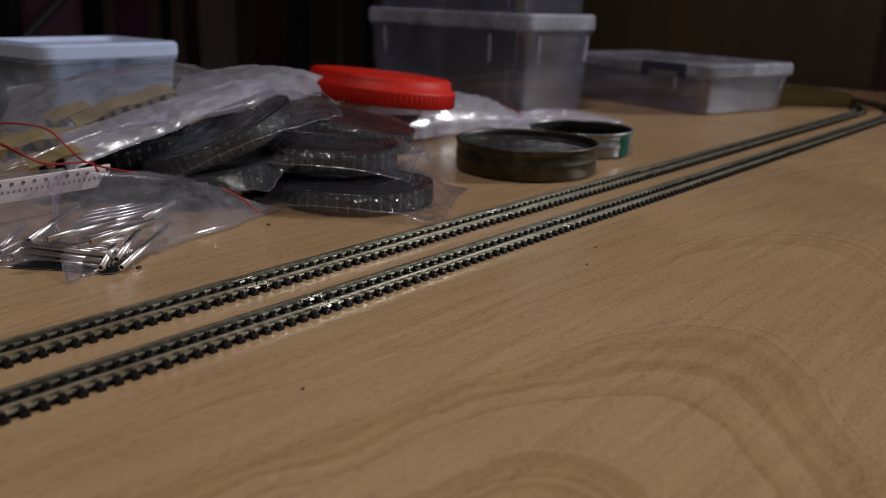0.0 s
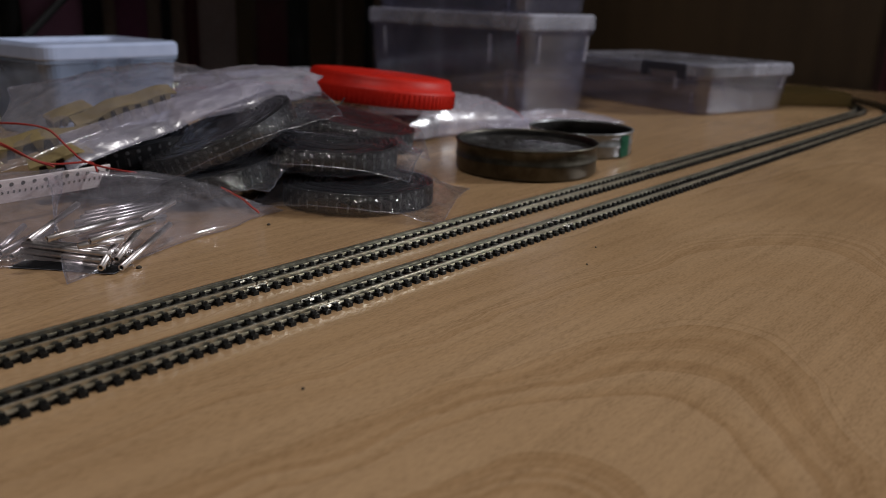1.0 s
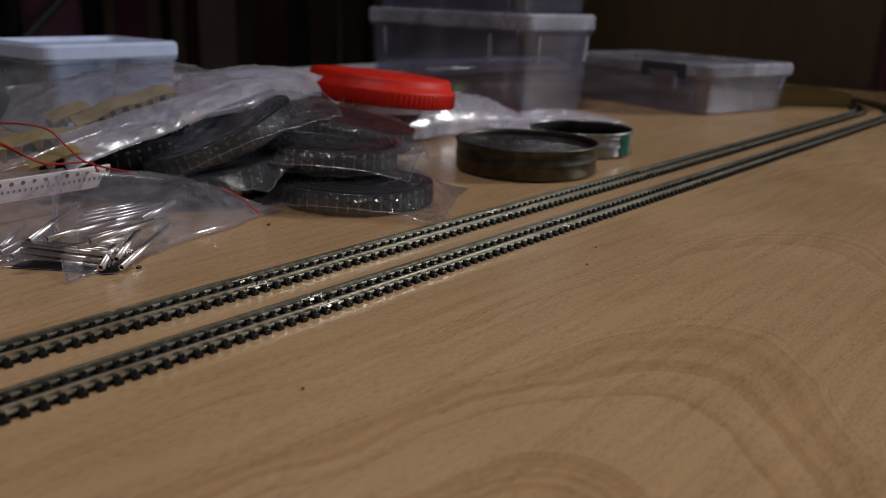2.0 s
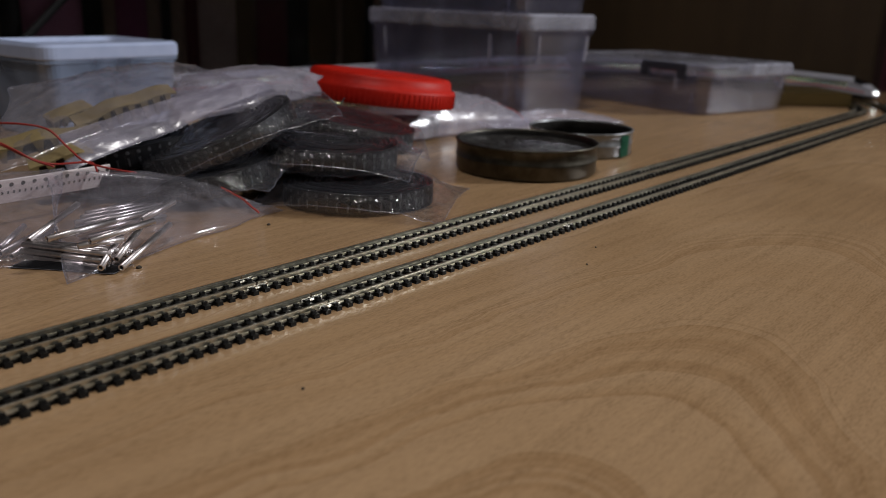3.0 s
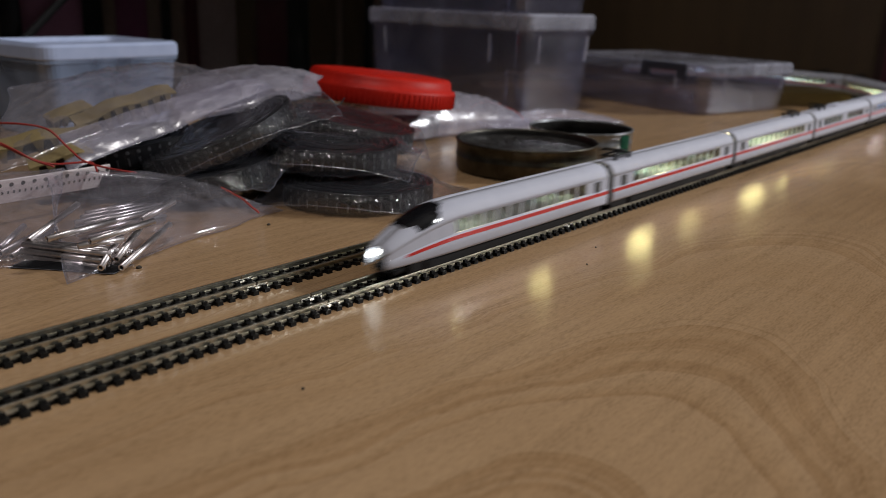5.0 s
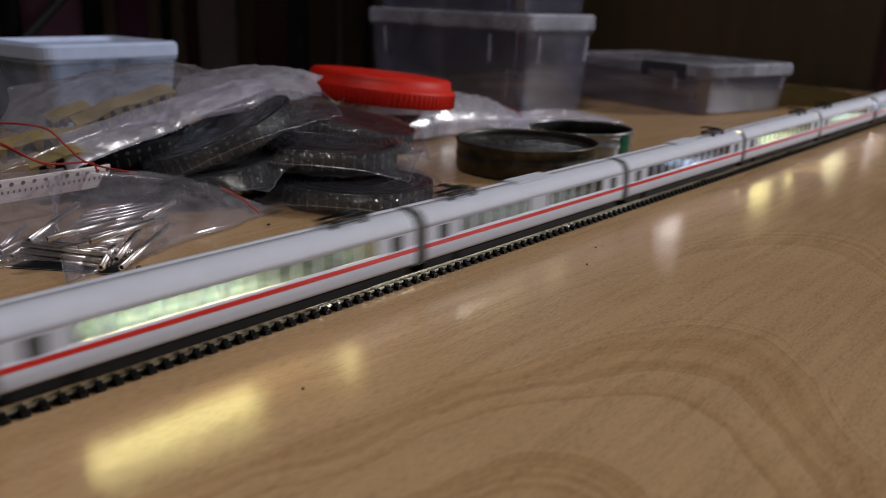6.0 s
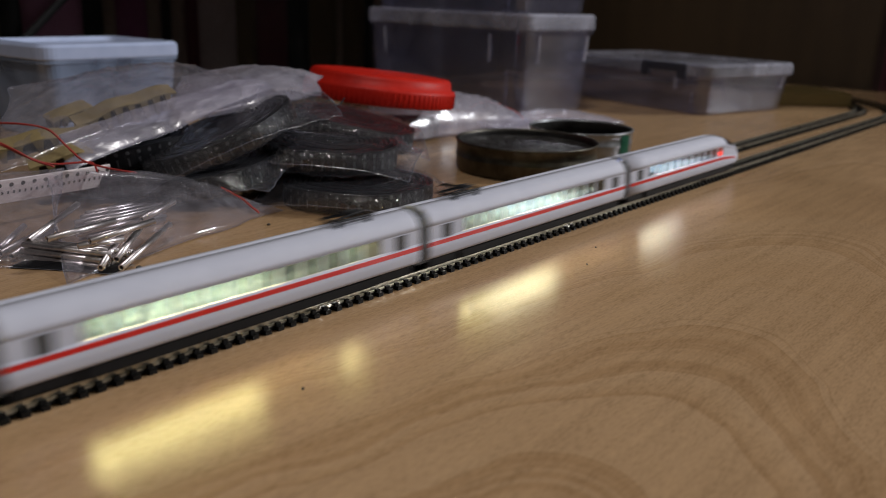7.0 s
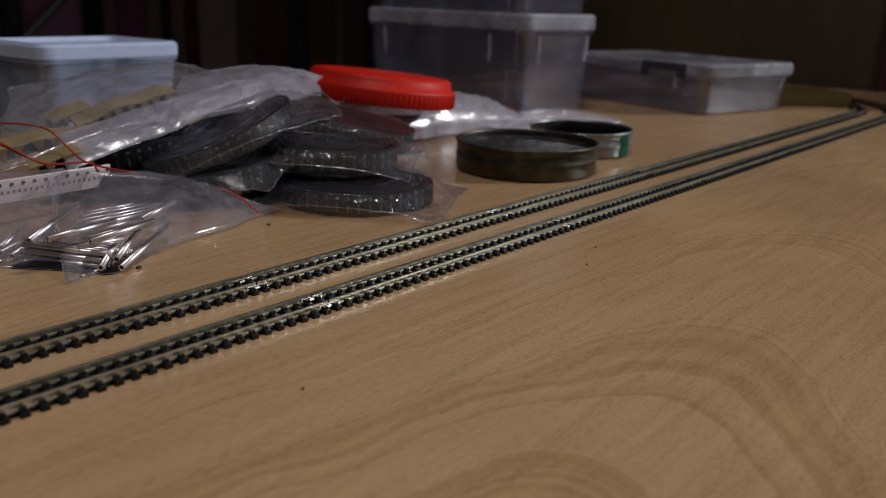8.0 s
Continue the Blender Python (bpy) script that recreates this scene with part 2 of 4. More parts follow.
def along(s, inset=0.0):
    """Place and heading (radians) at s mm along the loop; s is x on the front straight. inset: towards the loop's middle."""
    s = (s - XW) % LAP
    x, y, h = XW, 0.0, 0.0
    for kind, length in LEGS:
        d = min(s, length)
        if kind == "straight":
            x, y = x + d * math.cos(h), y + d * math.sin(h)
        else:
            a = d / RAD
            x, y = x + RAD * (math.sin(h + a) - math.sin(h)), y - RAD * (math.cos(h + a) - math.cos(h))
            h += a
        s -= d
        if s <= 1e-9:
            break
    return x - math.sin(h) * inset, y + math.cos(h) * inset, h


# ---------------------------------------------------------------- setting
def setting():
    bm = box(bmesh.new(), -1100, 780, -700, 400, -28, 0, 1.5)
    tagged(link("table_top", bm, BEECH), "large beech veneer table top, worn and slightly glossy", "table", kind="structure")
    bm = box(bmesh.new(), -1600, 1700, -1700, 1500, -790, -750)
    tagged(link("floor", bm, PLASTER), "floor of the hobby room", "floor", kind="structure")
    bm = box(bmesh.new(), -1600, 1700, -1700, 1500, 1650, 1700)
    tagged(link("ceiling", bm, PLASTER), "plain ceiling of the hobby room", "ceiling", kind="structure")
    for name, b in (("wall_west", (-1650, -1600, -1700, 1500)), ("wall_east", (1700, 1750, -1700, 1500)), ("wall_south", (-1600, 1700, -1750, -1700))):
        tagged(link(name, box(bmesh.new(), *b, -750, 1650), DARKWALL if name == "wall_east" else PLASTER), "plain wall of the hobby room", "wall", kind="structure")
    bm = box(bmesh.new(), -1600, 1700, 560, 600, -750, 1650)
    north = tagged(link("wall_north", bm, DARK), "dark wall hung with plum, beige and brown cloth strips", "wall", kind="structure")
    edge = 120.0
    for kind, upto in (("brown", 164), ("black", 181), ("mauve", 232), ("black", 250), ("tan", 262), ("plum", 292), ("tan", 306), ("black", 316), ("tan", 331), ("wine", 345), ("beige", 388),
                       ("brown", 412), ("wine", 452), ("black", 481), ("brown", 520), ("tan", 528), ("brown", 563), ("black", 578), ("tan", 610), ("brown", 700), ("wine", 740), ("brown", 900)):
        bm = bmesh.new()
        n = 8
        loft(bm, [[(edge + (upto - edge) * i / n, 556 - 5 * math.sin(math.pi * i / n) + (2 if kind == "black" else 0), z) for i in range(n + 1)] for z in (-700, 1000)], False)
        bmesh.ops.solidify(bm, geom=bm.faces[:], thickness=1.0)
        part("cloth_strip", bm, CLOTHS[kind], north, kind + " hanging cloth strip", True)
        edge = upto
    tagged(link("tent_pole", tube(bmesh.new(), [(160, 540, 20), (250, 540, 102)], 3.2, 10), UNDER), "thin black rod leaning against the wall cloth", "rod")


def cabinet():
    c = thing("cabinet", at(800, 60, -750), "tall dark brown wooden cabinet behind the table", "cabinet")
    part("side_panel", box(bmesh.new(), 0, 7, 16, 480, 0, 2000, 2), SHELF, c)
    part("side_curtain_rail", box(bmesh.new(), 2, 10, -330, 12, 1995, 2005, 1), LATCH, c)
    part("back_board", box(bmesh.new(), 32, 400, 440, 470, 0, 2000, 1), SHELF, c)


def curtain():
    """A dark wine curtain hanging beside the cabinet, in folds. Its unseen length is added to shade the far end."""
    c = thing("curtain", at(812, -95, -740), "dark wine red curtain beside the cabinet, its unseen length added for shade", "curtain")
    bm = bmesh.new()
    loft(bm, [[(7 * math.sin(i * 0.9) + 3 * math.sin(i * 2.3 + z * 0.002), -165 + i * 5.5, z) for i in range(61)] for z in (0, 400, 800, 1200, 1990)], False)
    bmesh.ops.solidify(bm, geom=bm.faces[:], thickness=1.5)
    part("cloth", bm, CLOTHS["wine"], c, "", True)


# ---------------------------------------------------------------- track
def rail_loops(y, s0, s1, inset, steps):
    prof = [(-0.8, 1.0), (0.8, 1.0), (0.75, 1.3), (0.28, 1.5), (0.28, 2.1), (0.42, 2.25), (0.42, 2.62), (0.3, 2.72), (-0.3, 2.72), (-0.42, 2.62), (-0.42, 2.25), (-0.28, 2.1), (-0.28, 1.5), (-0.75, 1.3)]
    loops = []
    for i in range(steps + 1):
        x, yy, h = along(s0 + (s1 - s0) * i / steps, inset)
        loops.append([(x - math.sin(h) * (y + a), yy + math.cos(h) * (y + a), z) for a, z in prof])
    return loops


def sleeper_bm(bm, m=None):
    """One moulded sleeper with the four chairs that grip the rails."""
    box(bm, -0.85, 0.85, -5.7, 5.7, 0.02, 1.05, 0.0, m)
    for y in (-3.25, 3.25):
        for d in (-1.05, 1.05):
            box(bm, -0.62, 0.62, y + d - 0.4, y + d + 0.4, 1.0, 1.75, 0.0, m)
    return bm


SLEEPER_MESH = None


def straight_section(x0, inset, label):
    global SLEEPER_MESH
    t = thing("track_section", at(0, 0, 0), label, "model track", "straight model track")
    for y in (-3.25, 3.25):
        bm = bmesh.new()
        loft(bm, rail_loops(y, x0 + 0.25, x0 + 109.75, inset, 1), True, True)
        part("rail", bm, RAIL, t, "nickel silver rail with a bright top")
    for y in (-3.25, 3.25):
        bm = bmesh.new()
        box(bm, x0 - 3.4, x0 + 3.4, inset + y - 1.0, inset + y + 1.0, 0.95, 1.45, 0.2)
        box(bm, x0 - 3.4, x0 + 3.4, inset + y - 0.62, inset + y - 0.36, 1.4, 2.0, 0.05)
        part("rail_joiner", bm, JOINER, t, "bright metal rail joiner")
    # black strip under each rail, added to darken the shaded gaps between sleepers
    for y in (-3.25, 3.25):
        part("gap_shade_strip", box(bmesh.new(), x0 + 0.6, x0 + 109.4, inset + y - 0.95, inset + y + 0.95, 0.03, 0.98), SLEEPER, t)
    for i in range(30):
        x = x0 + (i + 0.5) * 110 / 30
        if SLEEPER_MESH is None:
            ob = part("sleeper", sleeper_bm(bmesh.new()), SLEEPER, t)
            SLEEPER_MESH = ob.data
        else:
            ob = new("sleeper", SLEEPER_MESH)
            ob.parent = t
        ob.location = (x * MM, inset * MM, 0)
    return t


def far_section(s0, s1, inset, label):
    t = thing("track_section", at(0, 0, 0), label, "model track", "far model track")
    for y in (-3.25, 3.25):
        bm = bmesh.new()
        loft(bm, rail_loops(y, s0, s1, inset, max(1, int((s1 - s0) / 12))), True, True)
        part("rail", bm, RAIL, t)
    bm = bmesh.new()
    n = int((s1 - s0) / 3.667)
    for i in range(n):
        x, y, h = along(s0 + (i + 0.5) * (s1 - s0) / n, inset)
        box(bm, -0.85, 0.85, -5.7, 5.7, 0.02, 1.1, 0.0, Matrix.Translation((x, y, 0)) @ Matrix.Rotation(h, 4, "Z"))
    tagged(part("sleepers", bm, SLEEPER, t), kind="stuff")
    return t


def tracks():
    for k in range(-2, 5):
        straight_section(110 * k, 0, "straight model track with black sleepers on the table")
        straight_section(110 * k - 3.9, 23.25, "parallel straight model track with black sleepers")
    for inset, x0 in ((0, 550), (23.25, 546.1)):
        e = XE + QUARTER
        far_section(x0 + 0.2, XE + QUARTER / 2 - 0.2, inset, "curved model track at the far end of the table")
        far_section(XE + QUARTER / 2 + 0.2, e - 0.2, inset, "curved model track at the far end of the table")
        far_section(e + 0.2, e + SIDE - 0.2, inset, "straight model track along the table's end")
        far_section(e + SIDE + 0.2, e + SIDE + QUARTER - 0.2, inset, "curved model track behind the boxes")
        e += SIDE + QUARTER
        far_section(e + 0.2, e + 624.8, inset, "straight model track behind the boxes")
        far_section(e + 625.2, e + 1249.8, inset, "straight model track behind the boxes")
        far_section(e + 1250.2, LAP + XW - 0.2, inset, "curved model track at the near end of the table")
        far_section(LAP + XW + 0.2, LAP - 220 - (0 if inset == 0 else 4.2), inset, "straight model track running on past the bags")


# ---------------------------------------------------------------- the train
CAR = 112.9
PROFILE = [(6.3, 6.3), (6.6, 7.2), (6.75, 8.6), (6.75, 11.9), (6.55, 15.7), (6.2, 17.0), (5.4, 18.6), (4.2, 19.6), (2.4, 20.2), (0, 20.4)]


def ring(x, k=1.0, top=1.0, lo=0, hi=9):
    """The shell's cross-section at x, from band lo to band hi on one side."""
    return [(x, -y * k, 5.4 + (z - 5.4) * top) for y, z in PROFILE[lo:hi + 1]]


def shell_strip(bm, xs, lo, hi, squeeze, thick=0.5):
    """Both sides of the shell between two heights, with wall thickness."""
    for side in (1, -1):
        loops = []
        for x in xs:
            k, top = squeeze(x)
            o = [(px, py * side, pz) for px, py, pz in ring(x, k, top, lo, hi)]
            i = [(px, py - math.copysign(min(thick, abs(py)), py) if abs(py) > 0.01 else py, pz - (thick if pz > 18.4 else 0)) for px, py, pz in o[::-1]]
            loops.append(o + i)
        loft(bm, loops, True, True)
    return bm


def nose(x0, x1, flip):
    """How the shell narrows towards a driving end; x0 is the tip."""
    def f(x):
        d = abs(x - x0)
        u = min(1.0, d / 31.0)
        e = math.sin(u * math.pi / 2)
        return 0.46 + 0.54 * e ** 0.5, 0.36 + 0.64 * e ** 0.82
    return f


def car(index):
    """Car number index of eight, tip at -x. Local zero: the middle of the car at table level."""
    first, last = index == 0, index == 7
    h = CAR / 2
    label = ("white model train driving car with red stripe and lit headlamps" if first else
             "white model train end car with red stripe and red tail lamps" if last else "white model train coach with red stripe and lit window band")
    c = thing("train_car", at(0, 0, 0), label, "model train", "cars of the train")
    x0, x1 = -h + (0.0 if first else 2.1), h - (0.0 if last else 2.1)
    sq = nose(x0, x1, False) if first else nose(x1, x0, True) if last else (lambda x: (1.0, 1.0))
    w0, w1 = (-31.0 if first else -40.0), (31.0 if last else 40.0)
    if first or last:
        taper = [2, 4, 7, 11, 16, 22, 28, 34]
        xs = sorted([x0 + 0.6] + [x0 + d for d in taper] + [x1, w0, w1]) if first else sorted([x1 - 0.6] + [x1 - d for d in taper] + [x0, w0, w1])
    else:
        xs = sorted([x0, x0 + 1, w0, w1, x1 - 1, x1])
    bm = bmesh.new()
    shell_strip(bm, xs, 0, 3, sq)
    part("lower_body", bm, WHITE, c, "", True)
    bm = bmesh.new()
    shell_strip(bm, xs, 4, 9, sq)
    part("roof", bm, WHITE, c, "", True)
    for seg in ([x for x in xs if x <= w0], [x for x in xs if x >= w1]):
        if len(seg) > 1:
            part("end_wall", shell_strip(bmesh.new(), seg, 3, 4, sq), WHITE, c)
    # posts between the panes, and the panes
    n = max(4, round((w1 - w0) / 6.6))
    step = (w1 - w0) / n
    for side in (1, -1):
        for i in range(n):
            a = w0 + i * step
            bm = bmesh.new()
            loft(bm, [[(a + 0.35, -side * 6.6, 12.0), (a + 0.35, -side * 6.42, 15.65), (a + 0.35, -side * 6.30, 15.65), (a + 0.35, -side * 6.48, 12.0)],
                      [(a + step - 0.35, -side * 6.6, 12.0), (a + step - 0.35, -side * 6.42, 15.65), (a + step - 0.35, -side * 6.30, 15.65), (a + step - 0.35, -side * 6.48, 12.0)]], True, True)
            part("window_pane", bm, PANE, c, "tinted window pane" if i == 0 else "")
        for i in range(n + 1):
            a = w0 + i * step
            part("window_post", box(bmesh.new(), a - 0.42, a + 0.42, -side * 6.47 - 0.14, -side * 6.47 + 0.14, 11.8, 15.8), WHITE, c)
        # red stripe, a hair proud of the side
        bm = bmesh.new()
        sx = [x for x in xs if abs(x - (x0 if first else x1)) > 5] if first or last else xs
        loft(bm, [[(x, -side * (6.75 * sq(x)[0] + 0.06), 5.4 + 4.6 * sq(x)[1]), (x, -side * (6.75 * sq(x)[0] + 0.06), 5.4 + 5.8 * sq(x)[1]),
                   (x, -side * (6.75 * sq(x)[0] - 0.3), 5.4 + 5.8 * sq(x)[1]), (x, -side * (6.75 * sq(x)[0] - 0.3), 5.4 + 4.6 * sq(x)[1])] for x in sx], True, True)
        part("red_stripe", bm, RED, c, "red painted stripe")
        # entrance door with its grey window
        for dx in ((-47.0, 47.0) if not (first or last) else ((47.0,) if first else (-47.0,))):
            bm = box(bmesh.new(), dx - 2.0, dx + 2.0, -side * 6.62 - 0.22, -side * 6.62 + 0.22, 11.6, 15.4, 0.1)
            part("door_window", bm, BELLOWS, c, "grey door window")
    if index == 3:
        for side in (1, -1):
            part("middle_wall", box(bmesh.new(), -4.5, 4.5, -side * 6.5 - 0.2, -side * 6.5 + 0.2, 11.8, 15.8), WHITE, c, "plain wall between the windows")
    # floor, seats and the lit ceiling strip
    part("underframe", box(box(bmesh.new(), x0 + (8 if first else 1), x1 - (8 if last else 1), -5.4, 5.4, 3.3, 6.6, 0.6), x0 + 14, x1 - 14, -6.25, 6.25, 3.5, 6.4, 0.5), UNDER, c)
    bm = bmesh.new()
    box(bm, w0 - 6, w1 + 6, -5.9, 5.9, 6.4, 7.4)
    k = int((w1 - w0) / 5.2)
    for i in range(k):
        for y in (-3.6, 3.6):
            a = w0 + 2 + i * 5.2
            box(bm, a, a + 1.0, y - 1.7, y + 1.7, 7.4, 12.6, 0.2)
            box(bm, a, a + 3.0, y - 1.7, y + 1.7, 7.4, 9.4, 0.2)
    for y in (-6.1, 6.1):
        box(bm, w0 - 4, w1 + 4, y - 0.12, y + 0.12, 7.0, 11.8)
    tagged(part("interior", bm, SEAT, c, "pale seats and partition"), kind="stuff")
    for colour, strength, a, b in LIGHTS[index]:
        part("ceiling_light", box(bmesh.new(), a, b, -0.8, 0.8, 16.9, 19.0), glow("car_light", colour, strength), c, "lit ceiling strip")
    # bogies with wheels
    for bx in (-36.0, 36.0):
        b = part("bogie", box(box(bmesh.new(), bx - 6, bx + 6, -4.4, -3.5, 2.9, 4.9, 0.3), bx - 6, bx + 6, 3.5, 4.4, 2.9, 4.9, 0.3), UNDER, c)
        for wx in (bx - 4.5, bx + 4.5):
            bm = bmesh.new()
            for y in (-3.25, 3.25):
                lathe(bm, [(0.3, -0.5), (2.1, -0.5), (2.1, 0.5), (0.3, 0.5)], 20, Matrix.Translation((wx, y, 4.83)) @ Matrix.Rotation(math.pi / 2, 4, "X"))
            part("wheel", bm, RAIL, b)
    # bellows to the next car
    if not last:
        bm = bmesh.new()
        for i in range(4):
            x = x1 + 0.1 + i * 1.02
            loft(bm, [[(xx, y * 0.97, z) for y, z in [(-6.2, 5.6), (-6.5, 9), (-6.3, 16), (-4.8, 18.9), (0, 19.6), (4.8, 18.9), (6.3, 16), (6.5, 9), (6.2, 5.6)]] for xx in (x, x + 0.8)], True, True)
        part("bellows", bm, BELLOWS, c, "dark grey folded bellows")
    if index in COLLECTORS:
        pantograph(c, COLLECTORS[index])
    if index in (3, 4):
        part("roof_fairing", box(bmesh.new(), -8, 12, -3.0, 3.0, 19.6, 20.9, 0.5), WHITE, c)
    if first:
        driving_end(c, x0, 1)
    if last:
        driving_end(c, x1, -1)
    return c


def pantograph(c, x):
    """A folded current collector on black insulators."""
    bm = bmesh.new()
    for dx in (-5, 5):
        for y in (-2.4, 2.4):
            lathe(bm, [(0.0, 20.0), (0.7, 20.0), (0.5, 20.6), (0.7, 21.0), (0.5, 21.4), (0.0, 21.6)], 10, Matrix.Translation((x + dx, y, 0)))
    for y in (-2.4, 2.4):
        tube(bm, [(x - 7, y, 21.7), (x + 7, y, 21.7)], 0.35, 6)
    for dx in (-6.5, 6.5):
        tube(bm, [(x + dx, -2.6, 21.7), (x + dx, 2.6, 21.7)], 0.35, 6)
    p = part("pantograph", bm, UNDER, c, "folded black pantograph")
    bm = bmesh.new()
    tube(bm, [(x - 6, -1.6, 21.9), (x + 5, -1.0, 22.7), (x - 3, 0, 23.4)], 0.3, 6)
    tube(bm, [(x - 6, 1.6, 21.9), (x + 5, 1.0, 22.7), (x - 3, 0, 23.4)], 0.3, 6)
    for dx in (-3.8, -2.2):
        tube(bm, [(x + dx, -4.4, 22.9), (x + dx, -3.4, 23.5), (x + dx, 3.4, 23.5), (x + dx, 4.4, 22.9)], 0.3, 6)
    part("collector", bm, UNDER, p)


def driving_end(c, tip, d):
    """Windscreen, lamps and buffer skirt of a driving end; d points from the tip into the car."""
    bm = bmesh.new()
    f = nose(tip, 0, False)
    loops = []
    for u in (9.0, 12.0, 16.0, 20.0, 24.0):
        k, top = f(tip + d * u)
        w = 1.0 if 10 < u < 23 else 0.72
        loops.append([(tip + d * u, -y * k * w, 5.4 + (z - 5.4) * top + 0.22) for y, z in PROFILE[5:]] + [(tip + d * u, y * k * w, 5.4 + (z - 5.4) * top + 0.22) for y, z in PROFILE[5:-1][::-1]])
    loft(bm, loops, False)
    part("windscreen", bm, BLACKGLASS, c, "black curved windscreen", True)
    head = d > 0
    for y in (-3.3, 3.3):
        k, top = f(tip + d * 4)
        bm = bmesh.new()
        bmesh.ops.create_uvsphere(bm, u_segments=14, v_segments=8, radius=1.0)
        bmesh.ops.transform(bm, verts=bm.verts, matrix=Matrix.Translation((tip + d * 3.0, y, 8.6)) @ Matrix.Diagonal((2.0, 1.1, 0.9, 1)))
        part("headlamp" if head else "tail_lamp", bm, HEADLAMP if head else TAILLAMP, c, "lit white headlamp" if head else "lit red tail lamp", True)
    if head:
        bm = bmesh.new()
        bmesh.ops.create_uvsphere(bm, u_segments=12, v_segments=8, radius=0.8)
        bmesh.ops.transform(bm, verts=bm.verts, matrix=Matrix.Translation((tip + d * 6.0, 0, 12.3)))
        part("top_lamp", bm, HEADLAMP, c, "lit white top lamp", True)
    part("skirt", box(bmesh.new(), min(tip + d * 3, tip + d * 16), max(tip + d * 3, tip + d * 16), -4.2, 4.2, 3.4, 6.0, 0.9), UNDER, c)


COLLECTORS = {1: -42.0, 2: 34.0, 3: -34.0, 4: 34.0, 5: 34.0, 6: -34.0}
HEADLAMP = glow("headlamp_white", (0.95, 1.0, 0.95), 7.0)
TAILLAMP = glow("tail_lamp_red", (1.0, 0.03, 0.02), 8.0)
YELLOW, WARM, LILAC = (1.0, 0.83, 0.37), (1.0, 0.87, 0.55), (1.0, 0.85, 0.86)
PEACH = (1.0, 0.88, 0.72)
LIGHTS = [[(YELLOW, 50, -27, -22), (YELLOW, 50, 22, 30)], [(YELLOW, 120, -22, -8), (YELLOW, 50, 26, 36)], [(YELLOW, 85, -35, 6), (YELLOW, 45, 32, 40)], [(WARM, 7, -30, 30)],
          [(LILAC, 70, -7, 6)], [(YELLOW, 92, -36, 6), (YELLOW, 55, 32, 40)], [(YELLOW, 45, -34, -18), (WARM, 100, -16, 20)], [(PEACH, 62, -32, -2), (LILAC, 50, 3, 7)]]


# ---------------------------------------------------------------- boxes and tins
def rounded(w, d, r, z, n=6):
    pts = []
    for cx, cy, a0 in ((w / 2 - r, d / 2 - r, 0), (-w / 2 + r, d / 2 - r, 90), (-w / 2 + r, -d / 2 + r, 180), (w / 2 - r, -d / 2 + r, 270)):
        for i in range(n + 1):
            a = radians(a0 + 90 * i / n)
            pts.append((cx + r * math.cos(a), cy + r * math.sin(a), z))
    return pts


def storage_box(m, w, d, h, lid_h, body_mat, lid_mat, label, latch=False, taper=0.9, glint_bars=True):
    t = thing("storage_box", m, label, "plastic box", "storage boxes")
    bm = bmesh.new()
    b = h - lid_h
    loft(bm, [rounded(w * taper, d * taper, 7, 0.2), rounded(w * (taper + 0.02), d * (taper + 0.02), 8, 1.5), rounded(w * 0.965, d * 0.965, 8, b * 0.93), rounded(w * 0.99, d * 0.99, 8, b * 0.94), rounded(w * 0.99, d * 0.99, 8, b),
              rounded(w * 0.94, d * 0.94, 7, b), rounded(w * (taper - 0.02), d * (taper - 0.02), 7, 1.8)], True, True)
    part("body", bm, body_mat, t)
    bm = bmesh.new()
    loft(bm, [rounded(w * 0.985, d * 0.985, 8, b - 1), rounded(w, d, 8, b), rounded(w, d, 8, h - 1.5), rounded(w - 3, d - 3, 7, h), rounded(w - 12, d - 12, 6, h), rounded(w - 15, d - 15, 6, h - 2.2), rounded(w - 30, d - 30, 6, h - 2.2)], True, False)
    bm.faces.new([bm.verts.new(p) for p in rounded(w - 30, d - 30, 6, h - 2.3)])
    part("lid", bm, lid_mat, t, "frosted lid")
    # frosted ribs and folds added to stand for glints on the box corners
    if glint_bars:
        for x, y in ((-0.487, -0.30), (-0.30, -0.487), (0.36, -0.487), (-0.487, 0.36)):
            part("glint_rib", tube(bmesh.new(), [(w * x * 0.985, d * y * 0.985, b * 0.62), (w * x, d * y, b * 0.93)], 1.3, 6), lid_mat, t)
        for x, y in ((-0.45, -0.38), (-0.38, -0.45)):
            part("corner_glint", tube(bmesh.new(), [(w * x * (0.97 + taper * 0.01), d * y, 1.0), (w * x * 1.03, d * y * 1.03, b * 0.55)], 0.6, 6), lid_mat, t)
    if latch:
        for sx in (-1, 1):
            bm = bmesh.new()
            x = sx * w / 2
            box(bm, x - 1.6, x + 1.6, -55, -13, h - 6, h - 0.6, 0.8)
            box(bm, x - 1.6, x + 1.6, -55, -47, h - 11, h - 5.5, 0.6)
            box(bm, x - 1.6, x + 1.6, -21, -13, h - 11, h - 5.5, 0.6)
            part("latch", bm, LATCH, t, "dark grey clip latch")
    return t


